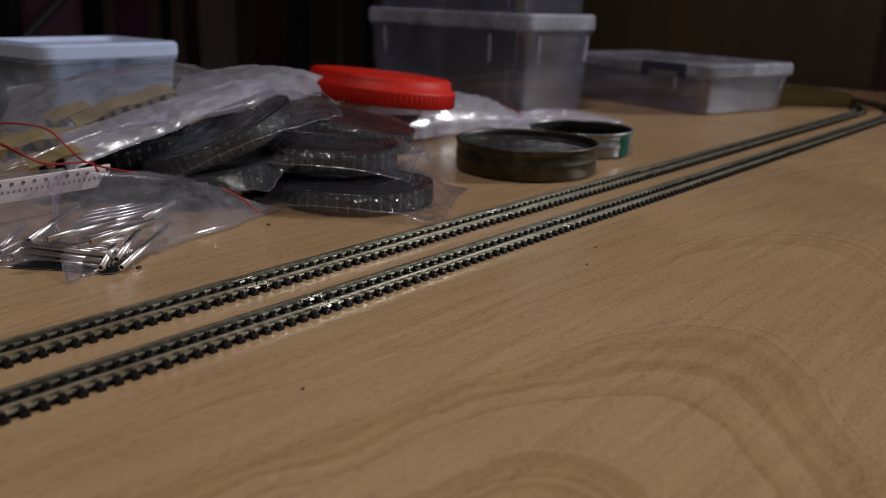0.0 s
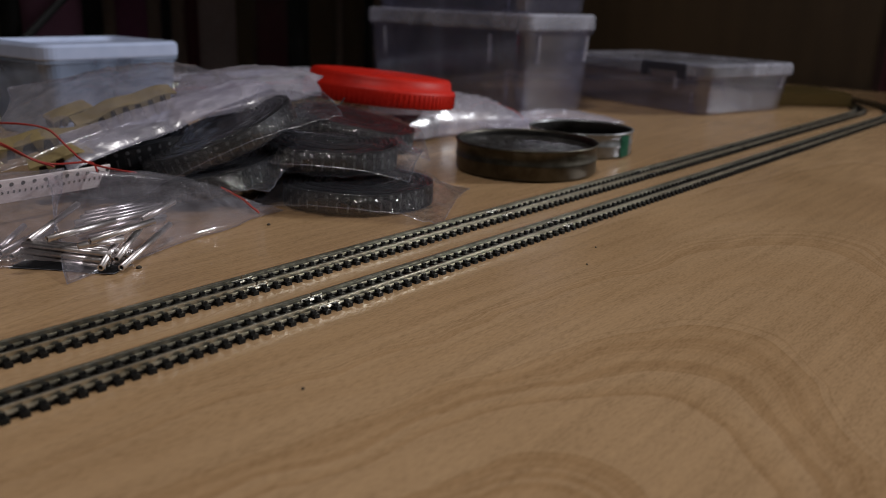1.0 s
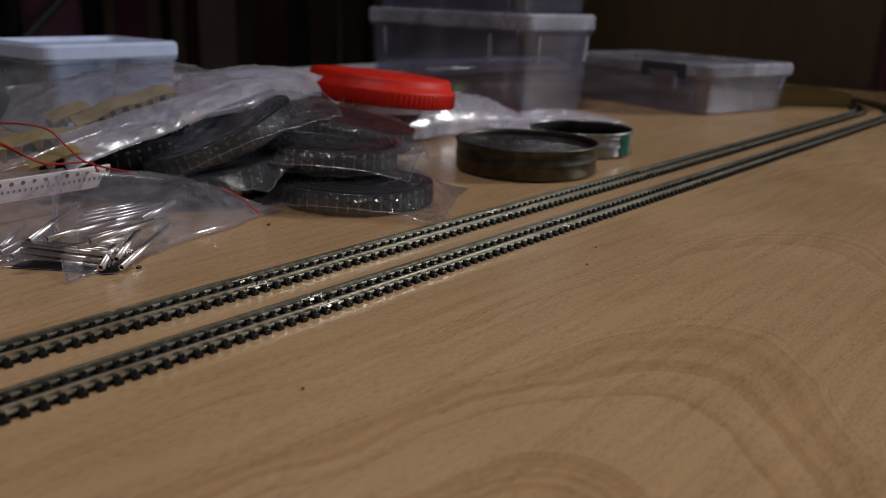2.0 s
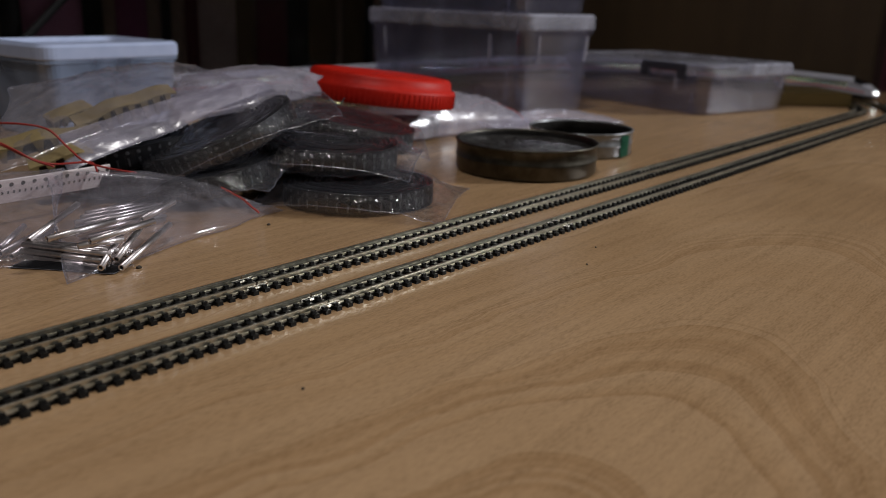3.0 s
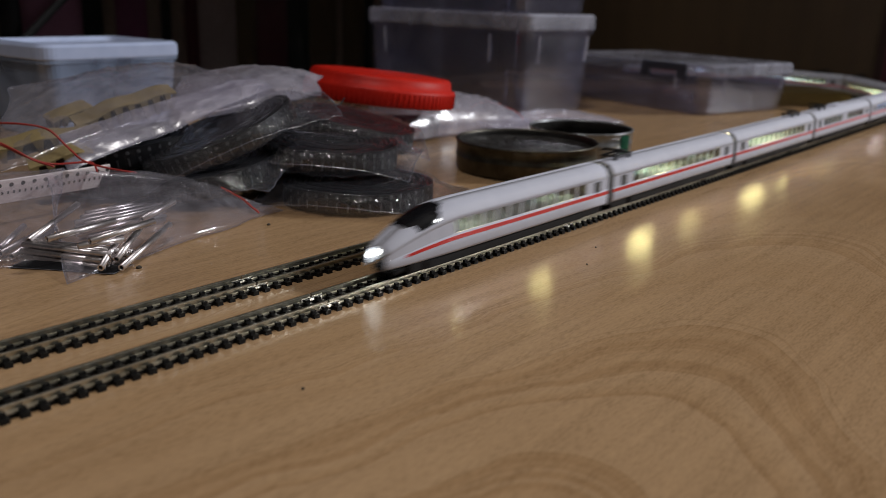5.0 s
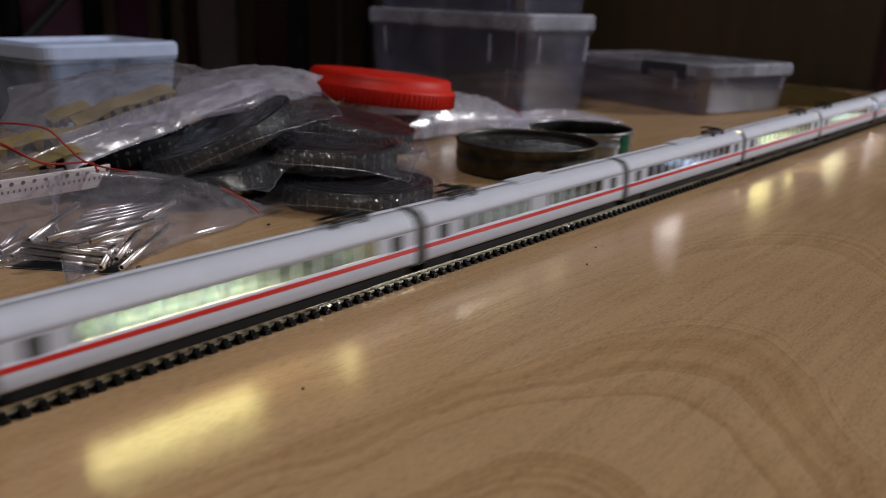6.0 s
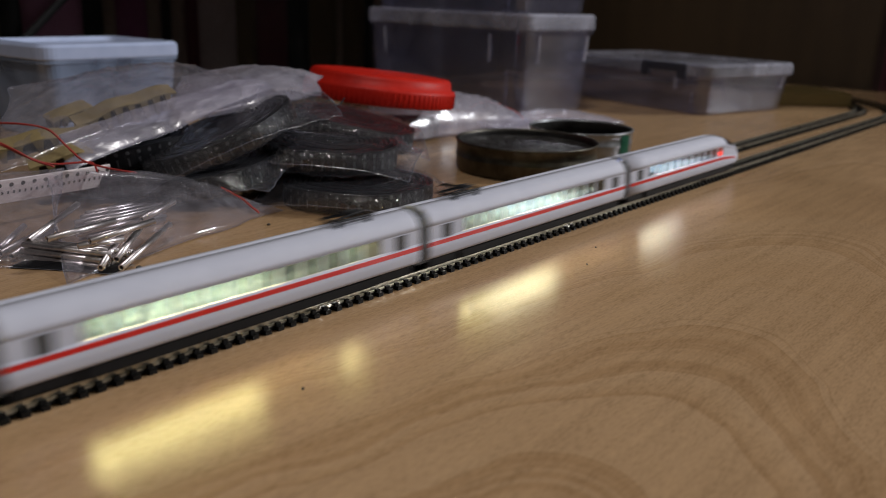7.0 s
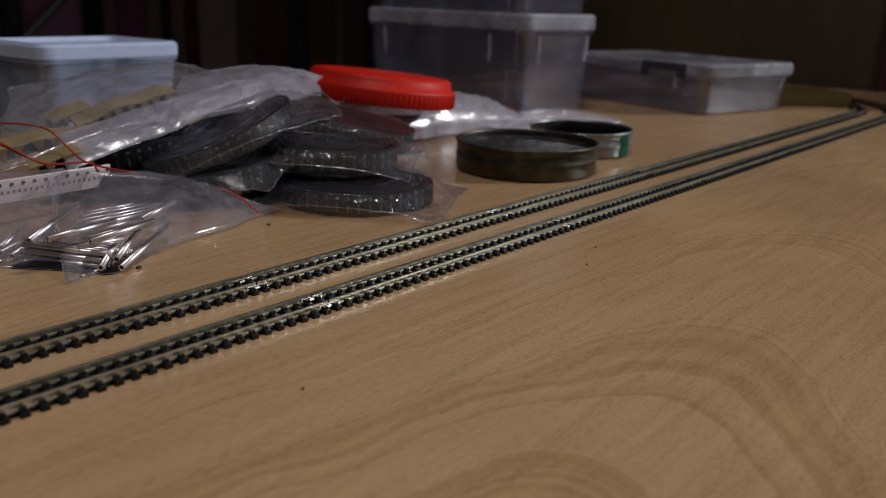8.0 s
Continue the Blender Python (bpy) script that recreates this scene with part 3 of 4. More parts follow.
def tin(m, r, h, label, inside, printed=False):
    t = thing("tin_lid", m, label, "tin", "tins")
    bm = bmesh.new()
    lathe(bm, [(r - 4, 0.05), (r - 1.2, 0.05), (r - 0.3, 0.9), (r, 1.4), (r, h * 0.42), (r + 0.35, h * 0.47), (r + 0.35, h * 0.53), (r, h * 0.58), (r, h - 1.2), (r + 0.6, h - 0.9), (r + 0.75, h - 0.4), (r + 0.5, h), (r, h), (r - 0.4, h - 0.6), (r - 0.5, 1.6), (r - 1, 1.1)], 96)
    part("wall", bm, TINPALE if printed else TIN, t, "", True)
    bm = bmesh.new()
    level = 1.2 if printed else h - 4.2
    rows = lathe(bm, [(r - 0.6, level + 1.2), (r - 2, level + 0.4)] + [((r - 3) * (1 - k / 12) + 0.01, level) for k in range(13)], 72)
    for row in rows[1:]:
        for vert in row:
            vert.co.z += 0.8 * noise.noise(vert.co * 0.22) + 0.45 * noise.noise(vert.co * 0.7)
    part("residue", bm, inside, t, "dark crusted residue in the tin", False)
    # dark liner covers the brighter inner face of the wall
    part("inner_wall", lathe_mesh([(r - 0.62, h - 0.8), (r - 0.62, 1.5), (r - 0.9, 1.2), (r - 0.75, h - 0.8)]), OIL, t, "dark liner inside the rim", True)
    if printed:
        bm = bmesh.new()
        for i in range(10):
            a0 = radians(-100 + i * 1.5)
            a1 = radians(-100 + (i + 1) * 1.5)
            bm.faces.new([bm.verts.new(((r + 0.5) * math.cos(a), (r + 0.5) * math.sin(a), z)) for a, z in ((a0, 0.9), (a1, 0.9), (a1, h - 1.4), (a0, h - 1.4))])
        bmesh.ops.solidify(bm, geom=bm.faces[:], thickness=0.1)
        part("green_band", bm, GREEN, t, "green printed band")
    return t


def red_cap(m, r, h):
    t = thing("screw_lid", m, "bright red plastic screw lid lying on bags", "lid")
    bm = bmesh.new()
    lathe(bm, [(0.01, h), (r - 6, h), (r - 2, h - 0.4), (r - 0.8, h - 2.0), (r - 0.4, h * 0.62), (r + 1.4, h * 0.60), (r + 1.8, h * 0.5), (r + 1.8, 0.8), (r + 1.2, 0.2), (r - 0.5, 0.2), (r - 1.5, h - 3), (0.01, h - 2.5)], 96)
    part("cap", bm, REDLID, t, "", True)
    bm = bmesh.new()
    for i in range(90):
        a = i * 2 * math.pi / 90
        tube(bm, [((r + 1.8) * math.cos(a), (r + 1.8) * math.sin(a), 1), ((r + 1.8) * math.cos(a), (r + 1.8) * math.sin(a), h * 0.5)], 0.35, 4)
    tagged(part("grip_edge", bm, REDLID, t), kind="stuff")
    return t


# ---------------------------------------------------------------- bags and coils
def coil(m, r, h, label, seed):
    """A loose coil of carrier tape on edge: turns, pockets and sprocket holes."""
    rng = random.Random(seed)
    t = thing("tape_coil", m, label, "component tape", "coils of tape")
    bm = bmesh.new()
    turns = 9
    prof = []
    for k in range(turns):
        rr = r - k * 1.9
        dz = rng.uniform(-0.5, 0.25)
        prof += [(rr, 0.0 if k == 0 else h * 0.7), (rr, h + dz), (rr - 0.9, h + dz), (rr - 1.0, h * 0.7)]
    prof += [(r - turns * 1.9, 0.0)]
    loops = []
    for i in range(72):
        a = i * 2 * math.pi / 72
        wob = 1 + 0.025 * math.sin(2 * a + seed) + 0.015 * math.sin(5 * a + 2 * seed)
        loops.append([(rr * wob * math.cos(a), rr * wob * math.sin(a), z + 0.25 * math.sin(3 * a + z)) for rr, z in prof])
    loft(bm, loops + [loops[0]], False)
    bmesh.ops.remove_doubles(bm, verts=bm.verts, dist=0.001)
    part("tape", bm, TAPE, t, "", False)
    bm = bmesh.new()
    n = int(2 * math.pi * r / 4)
    for i in range(n):
        a = i * 2 * math.pi / n
        wob = 1 + 0.025 * math.sin(2 * a + seed) + 0.015 * math.sin(5 * a + 2 * seed)
        mm = Matrix.Rotation(a, 4, "Z") @ Matrix.Translation((r * wob, 0, h - 1.75))
        lathe(bm, [(0.01, 0.08), (0.6, 0.08), (0.75, 0.0)], 8, mm @ Matrix.Rotation(math.pi / 2, 4, "Y"))
        box(bm, -0.05, 0.12, -0.35, 0.35, -h * 0.62, -h * 0.25, 0.0, mm)
    tagged(part("pocket_row", bm, TAPEDOT, t, "row of pale sprocket holes and pockets"), kind="stuff")
    return t


def rough_z(p, off, crisp):
    """Soft folds and sharp creases of thin film at a point."""
    q = Vector((p.x, p.y, 0)) + off
    fold = noise.noise(q * 0.09) * 1.1 + noise.noise(Vector((q.x * 0.26, q.y * 0.10, 3))) * 0.6
    crease = (1 - abs(noise.noise(Vector((q.x * 0.13 + q.y * 0.06, q.y * 0.15, 9))))) ** 8 * 1.1
    crease += (1 - abs(noise.noise(Vector((q.x * 0.05 - q.y * 0.2, q.x * 0.16, 5))))) ** 10 * 0.8
    return crisp * (fold + crease)


def film_bag(t, spot, nx, ny, mat, zip_at=None, seam=0.07):
    """Two films over a grid, welded along the rim. spot(u, v, side) gives a place; side is 1, -1 or 0 on the rim."""
    bm = bmesh.new()
    grid = {}
    for side in (1, -1):
        for i in range(nx + 1):
            for j in range(ny + 1):
                edge = i in (0, nx) or j in (0, ny)
                grid[i, j, side] = grid[i, j, 1] if edge and side < 0 else bm.verts.new(spot(i / nx, j / ny, 0 if edge else side))
        for i in range(nx):
            for j in range(ny):
                q = [grid[i, j, side], grid[i + 1, j, side], grid[i + 1, j + 1, side], grid[i, j + 1, side]]
                if side > 0 or len({*q} - {grid[i + a, j + b, 1] for a in (0, 1) for b in (0, 1)}):
                    bm.faces.new(q if side > 0 else q[::-1])
    part("film", bm, mat, t, "", True)
    rim = [(i / nx, 0) for i in range(nx)] + [(1, j / ny) for j in range(ny)] + [(i / nx, 1) for i in range(nx, 0, -1)] + [(0, j / ny) for j in range(ny, -1, -1)]
    part("seam", tube(bmesh.new(), [spot(u, v, 0) for u, v in rim], seam, 4), CLEARLID, t, "pale welded seam")
    if zip_at:
        part("zip_line", tube(bmesh.new(), [spot(zip_at, j / ny, 1) + Vector((0, 0, 0.2)) for j in range(1, ny)], 0.32, 5), REDZIP, t, "red zip line")


def patch_bag(corners, puff, label, seed, mat, crisp=0.6, zip_at=None, power=0.6):
    """A soft zip bag hung between four corners, swollen by what it holds."""
    t = thing("zip_bag", at(0, 0, 0), label, "plastic bag", "zip bags")
    c00, c10, c11, c01 = (Vector(c) for c in corners)
    off = Vector((seed * 7.3, seed * 3.1, seed))

    def spot(u, v, side):
        p = (c00 * (1 - u) + c10 * u) * (1 - v) + (c01 * (1 - u) + c11 * u) * v
        e = min(1.0, 8 * min(u, 1 - u, v, 1 - v))
        full = (math.sin(math.pi * u) * math.sin(math.pi * v)) ** power if 0 < u < 1 and 0 < v < 1 else 0.0
        sway = noise.noise(p * 0.05 + off) * 3.0
        p = p + Vector((sway, -sway * 0.6, (puff * full if side > 0 else -0.2 * puff * full if side < 0 else 0.0) + rough_z(p, off + Vector((0, 0, side)), crisp) * (0.35 + 0.65 * e)))
        p.z = max(p.z, 0.25 if side >= 0 else 0.12)
        return p

    film_bag(t, spot, 56, 44, mat, zip_at)
    return t


def coil_bag(m, r, h, x0, x1, y0, y1, turn, label, seed, mat=None, crisp=0.5, sag=2.0, reach=9.0):
    """A clear bag drawn tight round a flat coil; its rim stands out past the coil."""
    t = thing("zip_bag", m, label, "plastic bag", "zip bags")
    spin = Matrix.Rotation(radians(turn), 3, "Z")
    off = Vector((seed * 5.7, seed * 2.3, seed))
    rows = [[v / MM if k == 3 else v for k, v in enumerate(row)] for row in list(m)[:3]]

    def spot(u, v, side):
        p = spin @ Vector((x0 + (x1 - x0) * u, y0 + (y1 - y0) * v, 0))
        d, a = math.hypot(p.x, p.y), math.atan2(p.y, p.x)
        out = max(0.0, d - r - 0.8)
        k = min(1.0, out / reach)
        k = k * k * (3 - 2 * k)
        mid = h * 0.45 - sag * (out / 12) ** 1.4
        z = (h + 0.35) * (1 - k) + mid * k if side > 0 else -0.2 * (1 - k) + mid * k if side < 0 else mid
        near = math.exp(-((d - r - 2) / 4.0) ** 2)
        z += side * near * 0.9 * noise.noise(Vector((a * 6.0, seed, d * 0.15))) + rough_z(p, off + Vector((0, 0, side)), crisp) * (0.25 + 0.75 * k)
        p.z = z
        high = rows[2][0] * p.x + rows[2][1] * p.y + rows[2][2] * p.z + rows[2][3]
        p.z += max(0.0, 0.2 - high)
        return p

    film_bag(t, spot, 64, 56, mat or FILM)
    return t


def steel_tube(m, length, r):
    t = thing("metal_tube", m, "short bright steel tube in a zip bag", "metal tube", "steel tubes")
    bm = bmesh.new()
    lathe(bm, [(r * 0.62, 0.6), (r * 0.62, 0), (r, 0), (r, length), (r * 0.62, length), (r * 0.62, length - 0.6)], 14, Matrix.Rotation(math.pi / 2, 4, "Y"))
    part("tube", bm, STEEL, t, "", True)
    return t


def tube_between(p, q, r=0.9):
    p, q = Vector(p), Vector(q)
    d = q - p
    return steel_tube(at(*p, 0, -math.degrees(math.asin(d.z / d.length)), math.degrees(math.atan2(d.y, d.x))), d.length, r)


def pocket_tape(p, q, width, depth, pitch, label):
    """A tan component tape between two points: a flat ribbon over a row of pockets, the gaps painted dark for shade."""
    p, q = Vector(p), Vector(q)
    d = q - p
    n = max(2, round(d.length / pitch))
    step = d.length / n
    t = thing("pocket_tape", at(*p, 18, -math.degrees(math.asin(d.z / d.length)), math.degrees(math.atan2(d.y, d.x))), label, "component tape", "tan tapes")
    def bow(x):
        return 1.6 * math.sin(math.pi * x / d.length) + 0.5 * math.sin(x * 0.33 + width)

    bm = bmesh.new()
    marks = [d.length * k / 24 for k in range(25)]
    loft(bm, [[(x, -width * 0.5, bow(x) - 0.7), (x, width * 0.4, bow(x) - 0.7), (x, width * 0.4, bow(x)), (x, -width * 0.38, bow(x) + 0.1), (x, -width * 0.5, bow(x) - 0.2)] for x in marks], True, True)
    part("ribbon", bm, TAN, t)
    # dark block fills the gaps, painting the shade between the pockets
    bm = bmesh.new()
    loft(bm, [[(x, -width * 0.22, bow(x) - depth), (x, width * 0.36, bow(x) - depth), (x, width * 0.36, bow(x) - 0.75), (x, -width * 0.22, bow(x) - 0.75)] for x in marks[1:-1]], True, True)
    part("pocket_shade", bm, HOLE, t, "dark block painted as the shade inside the pockets")
    rng = random.Random(round(d.length * 10))
    for i in range(n):
        x, lean, wide = i * step + rng.uniform(-0.3, 0.3), rng.uniform(-0.7, 0.7), step * rng.uniform(0.20, 0.27)
        z0, z1 = bow(x + wide) - depth * rng.uniform(0.72, 1.02), bow(x + wide) - 0.6
        bm = bmesh.new()
        loft(bm, [[(x + wide * (1 - k) + o, y0, z), (x + wide * (1 + k) + o, y0, z), (x + wide * (1 + k) + o, y0 + width * 0.26, z), (x + wide * (1 - k) + o, y0 + width * 0.26, z)]
                  for z, k, o, y0 in ((z0, 0.55, lean, -width * 0.44), ((z0 + z1) / 2, 0.75, lean * 0.4, -width * 0.52), (z1, 1.25, 0, -width * 0.5))], True, True)
        part("pocket", bm, TAN, t)
    return t


def paper_strip(pts, width, mat, hole_mat, label, pitch=4.0, wave=0.0):
    """A strip of perforated paper tape along points; it stands on edge, with dark marks laid on its face for the holes.
    """
    t = thing("paper_tape", at(0, 0, 0), label, "component tape", "paper tapes")
    bm = bmesh.new()
    up = Vector((0.0, -0.35, 0.94))
    loops = []
    for k, p in enumerate(pts):
        p = Vector(p)
        d = (Vector(pts[min(k + 1, len(pts) - 1)]) - Vector(pts[max(k - 1, 0)])).normalized()
        s = d.cross(up).normalized() * 0.35
        loops.append([p - s, p - s + up * width, p + s + up * width, p + s])
    loft(bm, loops, True, True)
    part("strip", bm, mat, t)
    bm = bmesh.new()
    total = sum((Vector(b) - Vector(a)).length for a, b in zip(pts, pts[1:]))
    run, k, goal = 0.0, 0, 2.0
    for a, b in zip(pts, pts[1:]):
        a, b = Vector(a), Vector(b)
        seg = (b - a).length
        d = (b - a).normalized()
        nrm = d.cross(up).normalized()
        if nrm.y > 0:
            nrm = -nrm
        while goal < run + seg:
            c = a + d * (goal - run) + nrm * 0.40
            rot = Matrix((d, up, nrm)).transposed().to_4x4()
            lathe(bm, [(0.01, 0.03), (0.75, 0.03), (0.8, 0.0)], 10, Matrix.Translation(c + up * (width - 1.75)) @ rot)
            for dd in (-1.0, 1.0):
                box(bm, -0.32, 0.32, -0.55, 0.55, 0.0, 0.04, 0.0, Matrix.Translation(c + d * dd + up * (width - 4.6)) @ rot)
            goal += pitch
        run += seg
    tagged(part("hole_row", bm, hole_mat, t, "row of dark marks for the punched holes"), kind="stuff")
    return t


def wire(pts, label):
    t = thing("wire", at(0, 0, 0), label, "wire", "red wires")
    bm = bmesh.new()
    fine = []
    for i in range(len(pts) - 1):
        p0, p1, p2, p3 = (Vector(pts[max(0, min(len(pts) - 1, i + k))]) for k in (-1, 0, 1, 2))
        for s in range(8):
            u = s / 8
            fine.append(0.5 * ((2 * p1) + (p2 - p0) * u + (2 * p0 - 5 * p1 + 4 * p2 - p3) * u * u + (3 * p1 - p0 - 3 * p2 + p3) * u ** 3))
    fine.append(Vector(pts[-1]))
    tube(bm, fine, 0.36, 8)
    part("insulation", bm, WIRE, t, "", True)
    return t


def crumb(x, y, a, l, w):
    bm = bmesh.new()
    bmesh.ops.create_icosphere(bm, subdivisions=1, radius=1)
    for v in bm.verts:
        v.co = Vector((v.co.x * l, v.co.y * w, max(0, v.co.z * w + w * 0.6))) * (1 + 0.3 * noise.noise(v.co * 3))
    ob = link("crumb", bm, CRUMB)
    ob.matrix_world = at(x, y, 0, 0, 0, a)
    tagged(ob, "tiny dark crumb lying on the table", "crumb", "crumbs")


def things():
    # boxes
    storage_box(at(97.4, 299, 0, 0, 0, 4), 82, 66, 47.5, 7, PALEBOX, PALELID, "pale blue plastic box with a closed lid", False, 0.86, False)
    storage_box(at(371.4, 244.3, 0, 0, 0, -5), 79, 162, 67, 10, CLEAR, CLEARLID, "tall clear plastic storage box with a frosted lid", False, 0.9)
    storage_box(at(371.4, 244.3, 67.2, 0, 0, -5), 74, 154, 62, 9, CLEAR, CLEARLID, "clear plastic storage box stacked on another box", False, 0.92)
    storage_box(at(509, 151, 0, 0, 0, -15), 103, 150, 36, 8, CLEAR, CLEARLID, "low clear plastic box with dark clip latches", True, 0.9)
    # tins
    tin(at(188.5, 68.9, 0), 32.2, 14, "small round dull tin lid with a stained inside", OIL)
    tin(at(251.5, 78.3, 0), 26.5, 13, "round tin lid with a green printed band", OIL, True)
    # coils in their bags
    pile = (((87.8, 76.2, 0.5, 0, 0, -50), 27.5, 8, (-33, 38, -29.5, 33), -10, "black carrier tape coil in a clear bag, flat on the table", 1),
            ((90.5, 94.2, 12.6, 2, 2, -50), 25.5, 8.5, (-31, 34, -27.2, 32), -4, "black carrier tape coil in a clear bag on other coils", 2),
            ((120, 113, 16.5, 0, 11, -50), 26, 8.5, (-30, 31, -27.5, 31), 8, "black carrier tape coil in a clear bag, tilted at the back of the pile", 3),
            ((59.4, 117.9, 19.5, 8, -22, -50), 28.5, 7.6, (-32, 42, -30.5, 34), 14, "black carrier tape coil in a crumpled clear bag, tilted on the pile", 4),
            ((52.9, 116.7, 5.6, 3, -11, -50), 25.5, 8, (-30, 31, -28, 31), -8, "black carrier tape coil in a clear bag under the pile", 5))
    for where, r, h, (x0, x1, y0, y1), turn, label, seed in pile:
        coil(at(*where), r, h, label.replace(" in a clear bag", "").replace(" in a crumpled clear bag", ""), seed)
        coil_bag(at(*where), r, h, x0, x1, y0, y1, turn, "clear crinkled zip bag round a black tape coil", seed + 20)
    coil(at(100, 146, 2.0, 0, 0, 0), 27, 8, "black carrier tape coil under the large bag", 6)
    coil(at(96, 150, 12, -4, -6, 0), 26, 8, "black carrier tape coil under the large bag", 7)
    coil(at(214, 170, 2, 0, 2, 0), 20, 8, "dark tape coil inside a milky bag", 8)
    # two black coils added to fill the dark of coils and under-bag shade
    coil(at(34, 152, 2.0, 0, 0, 0), 27, 8, "black tape coil beside the box, filling in for coils and shade under the bags", 9)
    coil(at(40, 158, 11.0, -3, -8, 0), 26, 8, "black tape coil beside the box, filling in for coils and shade under the bags", 10)
    patch_bag(((44, 134, 26), (98, 108, 36), (127, 142, 40), (84, 186, 38)), 9, "large milky zip bag over the pile of coils", 16, FILMWHITE, 0.5)
    patch_bag(((150, 152, 3), (309, 146, 1), (296, 178, 6), (150, 196, 8)), 19, "milky zip bag full of small parts under the red lid", 17, FILMWHITE, 0.8, 0.93, 0.45)
    patch_bag(((262, 142, 1), (366, 112, 1), (362, 150, 2), (280, 172, 2)), 7, "milky zip bag lying behind the tins", 18, FILMWHITE, 0.8)
    # black scrawl on the corner of the tilted coil's bag
    bm = bmesh.new()
    tube(bm, [(89 + i * 1.35, 105.6 - i * 1.15, 33.4 + 1.6 * math.sin(i * 1.7) + i * 0.16) for i in range(9)], 0.28, 5)
    tagged(link("marker_scrawl", bm, LATCH), "short black marker scrawl on a bag corner", "marking")
    red_cap(at(181, 157, 23.2, -2.8, 4.8, -50), 36.8, 14.5)
    # tan tapes in a bag
    pocket_tape((20, 160, 26.5), (58, 152.5, 37.5), 9, 9, 5.0, "tan pocketed component tape in a clear bag")
    pocket_tape((19, 178, 25), (36, 178.5, 30), 8, 5, 4.0, "short tan pocketed component tape in a clear bag")
    pocket_tape((-9, 161, 20.5), (26, 150, 24), 9, 6, 6.0, "tan pocketed component tape in a clear bag")
    pocket_tape((-4, 147, 15.5), (17, 140, 20), 9, 6, 6.0, "tan pocketed component tape in a clear bag")
    patch_bag(((-17, 150, 12), (80, 123, 39), (98, 200, 41), (22, 212, 34)), 9, "large clear zip bag with tan tapes, leaning on a box", 19, TUBEFILM, 0.7)
    patch_bag(((4, 134, 13), (84, 119, 39), (82, 136, 42), (10, 152, 23)), 2.5, "milky folded edge of a zip bag over the coils", 25, FILMWHITE, 0.5)
    # bag of steel tubes: a bundle, a layer behind it and loose ones on top
    rng = random.Random(5)
    for k in range(15):
        j, lay = k % 6, k // 6
        sx, sy = 1.75 * (j + 0.5 * lay), 0.8 * (j + 0.5 * lay)
        tube_between((-35.1 + sx, 86.5 + sy, 1.2 + 1.65 * lay), (-22.8 + sx + rng.uniform(-0.6, 0.6), 61.0 + sy + rng.uniform(-1, 1), 1.2 + 1.65 * lay), 0.85)
    for k in range(17):
        j, lay = k % 7, k // 7
        tube_between((-14 + rng.uniform(-2, 2) + 2 * j, 92 + 3.6 * j, 1.3 + 1.7 * lay), (13 + rng.uniform(-2, 4) + 2 * j, 95 + 3.4 * j, 1.5 + 1.7 * lay), 0.85)
    for p, q in (((-32.5, 74.2, 8.6), (-11, 76.7, 9.4)), ((-25.7, 63.6, 8.8), (-4.9, 65.8, 10.4)), ((-28, 66, 7.4), (-16, 63.5, 7.6)), ((-26.1, 58.3, 2.6), (-10.3, 73, 7.6)), ((-20.6, 59.9, 3.4), (-7.1, 70.1, 7.6)),
                 ((-20.7, 57.4, 1.6), (7.9, 78.4, 4.6)), ((3.4, 87, 5.4), (18.8, 92.6, 7.6)), ((-35.6, 97.8, 1.6), (-23.2, 109.7, 3.6)), ((-37.9, 92.3, 1.6), (-18.2, 103.3, 3.6)), ((-36.9, 87.5, 1.6), (-17.6, 100.9, 3.6)), ((-31.8, 87.3, 5.2), (-5.7, 109.6, 7.6))):
        tube_between(p, q, 0.95)
    patch_bag(((-36, 58.5, 0.4), (55, 82, 0.4), (36, 108, 9), (0, 139, 14)), 8, "clear zip bag of steel tubes with a red zip line", 21, TUBEFILM, 0.35, 0.9, 0.7)
    patch_bag(((-52, 88, 0.4), (-30, 78, 0.4), (2, 132, 15), (-36, 140, 15)), 5, "clear zip bag of steel tubes", 22, TUBEFILM, 0.4)
    patch_bag(((-40, 82, 0.3), (-22, 57, 0.3), (-14, 60, 0.5), (-30, 88, 0.5)), 1.2, "small dark antistatic bag under the tubes", 24, TAPE, 0.15)
    paper_strip([(-40 + i * 6.5, 127 + 0.9 * i, 7.2 - i * 0.1) for i in range(10)], 8.5, PAPER, HOLE, "white perforated paper tape in the bag")
    wire([(-17, 160, 28), (-11, 157, 28.8), (-3.4, 148, 28.8), (1.9, 141, 27.2), (4.1, 132.7, 22), (5.8, 125, 18), (11, 116.5, 16), (16, 110, 15)], "thin red wire lying over the bags")
    wire([(-20, 155, 26.5), (-15.3, 147.8, 25.2), (-10.9, 137.6, 21.7), (-7.9, 132.6, 19), (-4, 127, 17.2)], "thin red wire lying over the bags")
    wire([(-21, 154, 25.5), (-14, 144, 23.6), (-9.5, 136, 20.2), (-4, 129, 17.8), (5.9, 125.3, 17.7), (7.7, 123, 17.3), (6.6, 118.6, 15.5)], "thin red wire lying over the bags")
    # far right: ochre block inside the curve, painting a dark-yellow reflection on the table
    bm = box(bmesh.new(), -42, 42, -30, 30, 0.1, 11, 1.0)
    ob = link("reflection_block", bm, OCHRE)
    ob.matrix_world = at(600, 92, 0, 0, 0, -45)
    tagged(ob, "low ochre block painting a dark-yellow reflection on the table", "block")
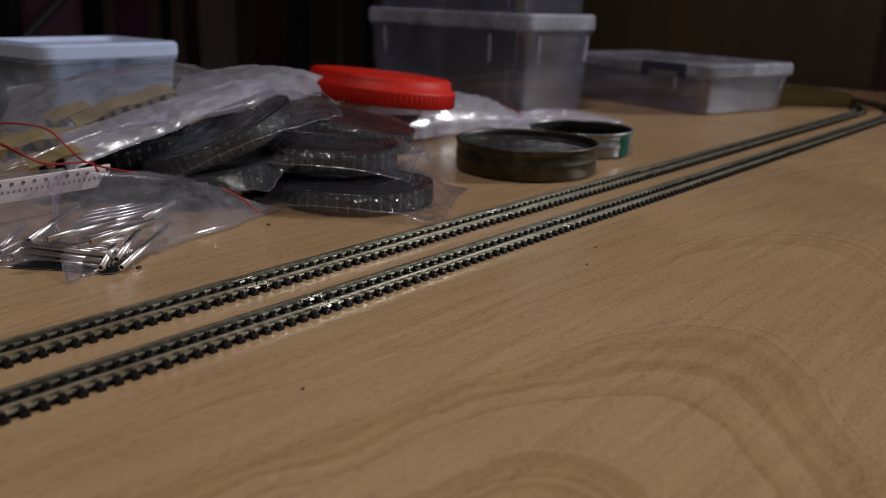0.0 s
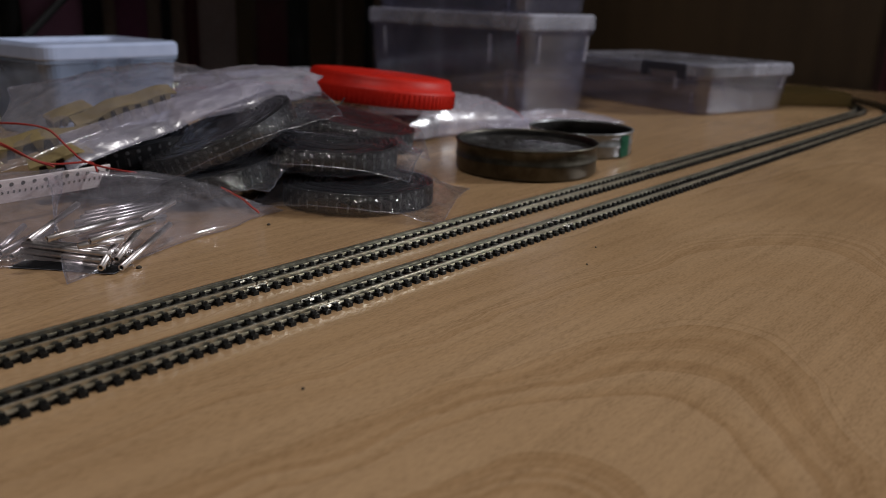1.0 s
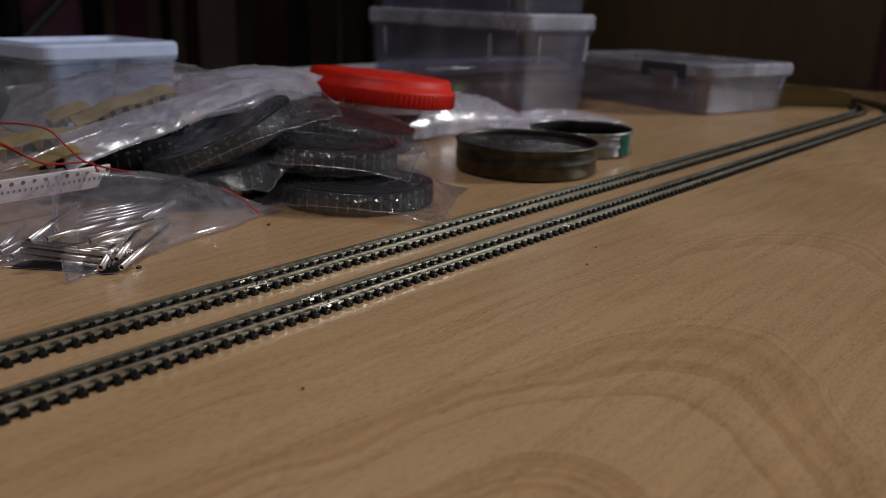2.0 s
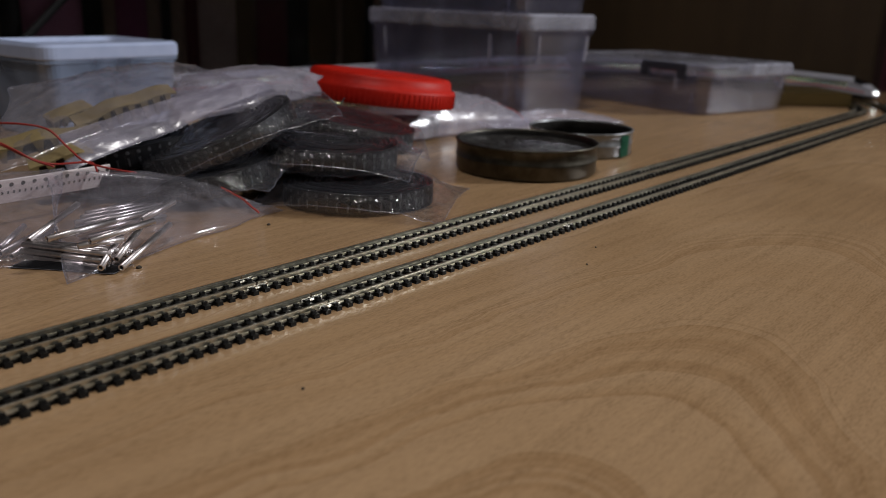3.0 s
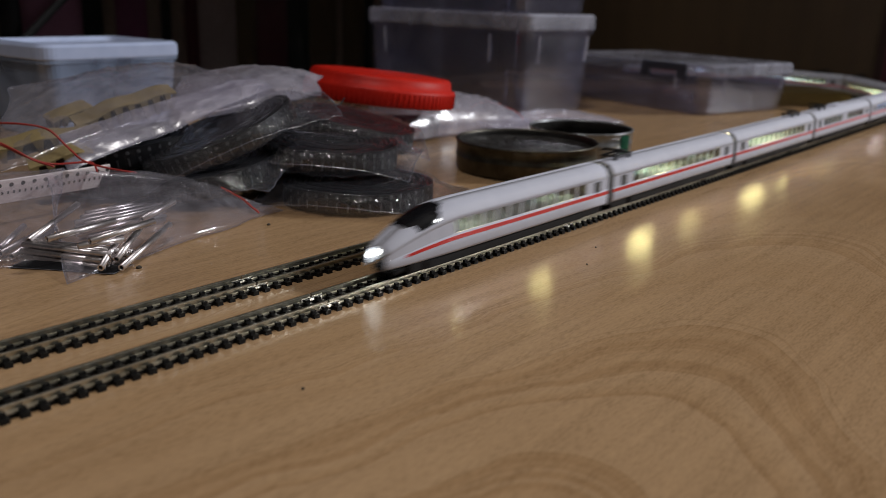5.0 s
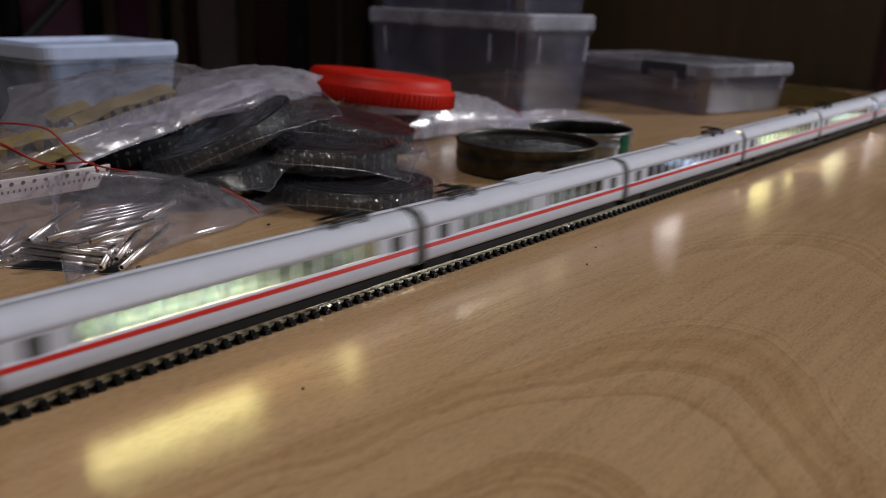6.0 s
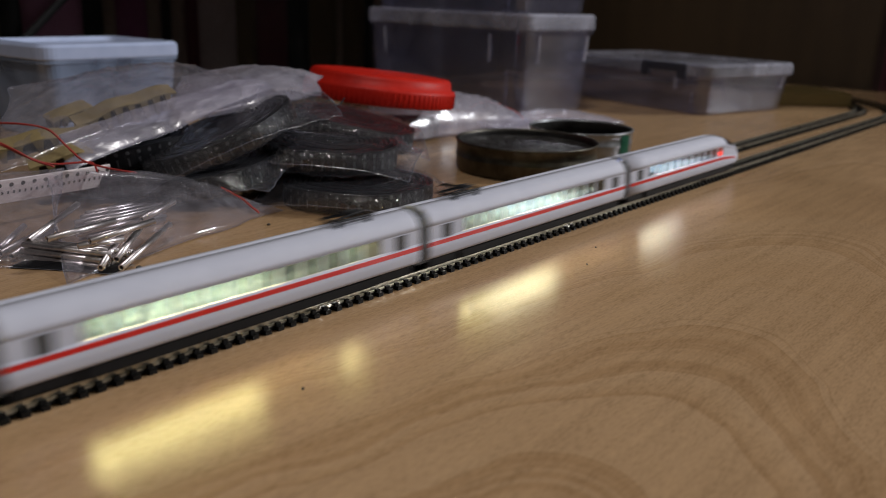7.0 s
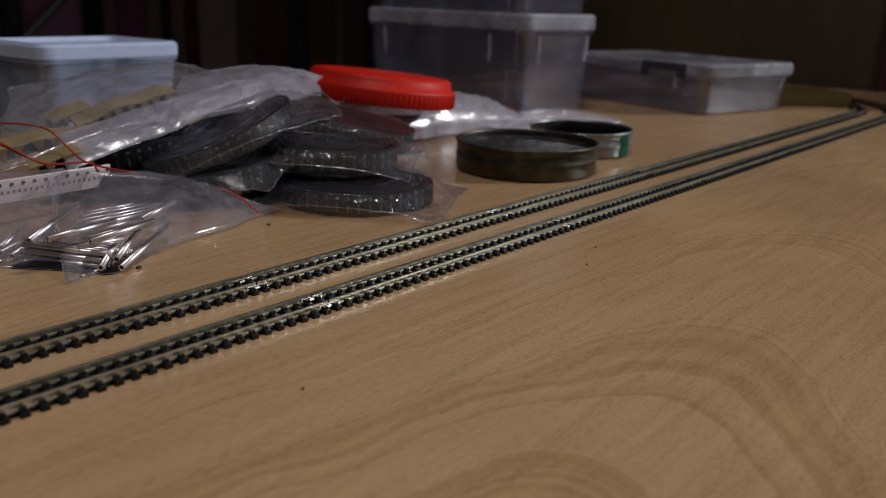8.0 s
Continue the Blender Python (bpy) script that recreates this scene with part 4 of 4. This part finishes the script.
    for x, y, a, l, w in ((80.3, -29.4, 40, 0.9, 0.25), (-33.1, -32.6, 10, 0.4, 0.35), (-15, 58, 0, 1.0, 0.6), (40, 70, 0, 0.8, 0.5), (98, -22, 0, 0.35, 0.3), (-30, 62, 0, 0.4, 0.3)):
        crumb(x, y, a, l, w)


setting()
cabinet()
curtain()
tracks()
things()
CARS = [car(i) for i in range(8)]


def motions():
    """The train's tip along the oval, second by second; every car follows it on two bogies."""
    tip = [(0.0, 1604), (1.0, 1292), (2.0, 976), (2.8, 722), (3.3, 562), (3.6, 464), (4.0, 336), (4.3, 243), (4.7, 117), (5.8, -240), (6.0, -308), (6.5, -475), (6.9, -611), (7.3, -748), (7.5, -818), (7.7, -888), (8.0, -993)]
    ts, ss = [a for a, b in tip], [b for a, b in tip]
    for i, c in enumerate(CARS):
        rows = []
        for k in range(81):
            mid = float(np.interp(k / 10, ts, ss)) + (i + 0.5) * CAR
            xa, ya, _ = along(mid - 36)
            xb, yb, _ = along(mid + 36)
            rows.append((k / 10, at((xa + xb) / 2, (ya + yb) / 2, 0, 0, 0, math.degrees(math.atan2(yb - ya, xb - xa)))))
        walk(c, rows)


motions()
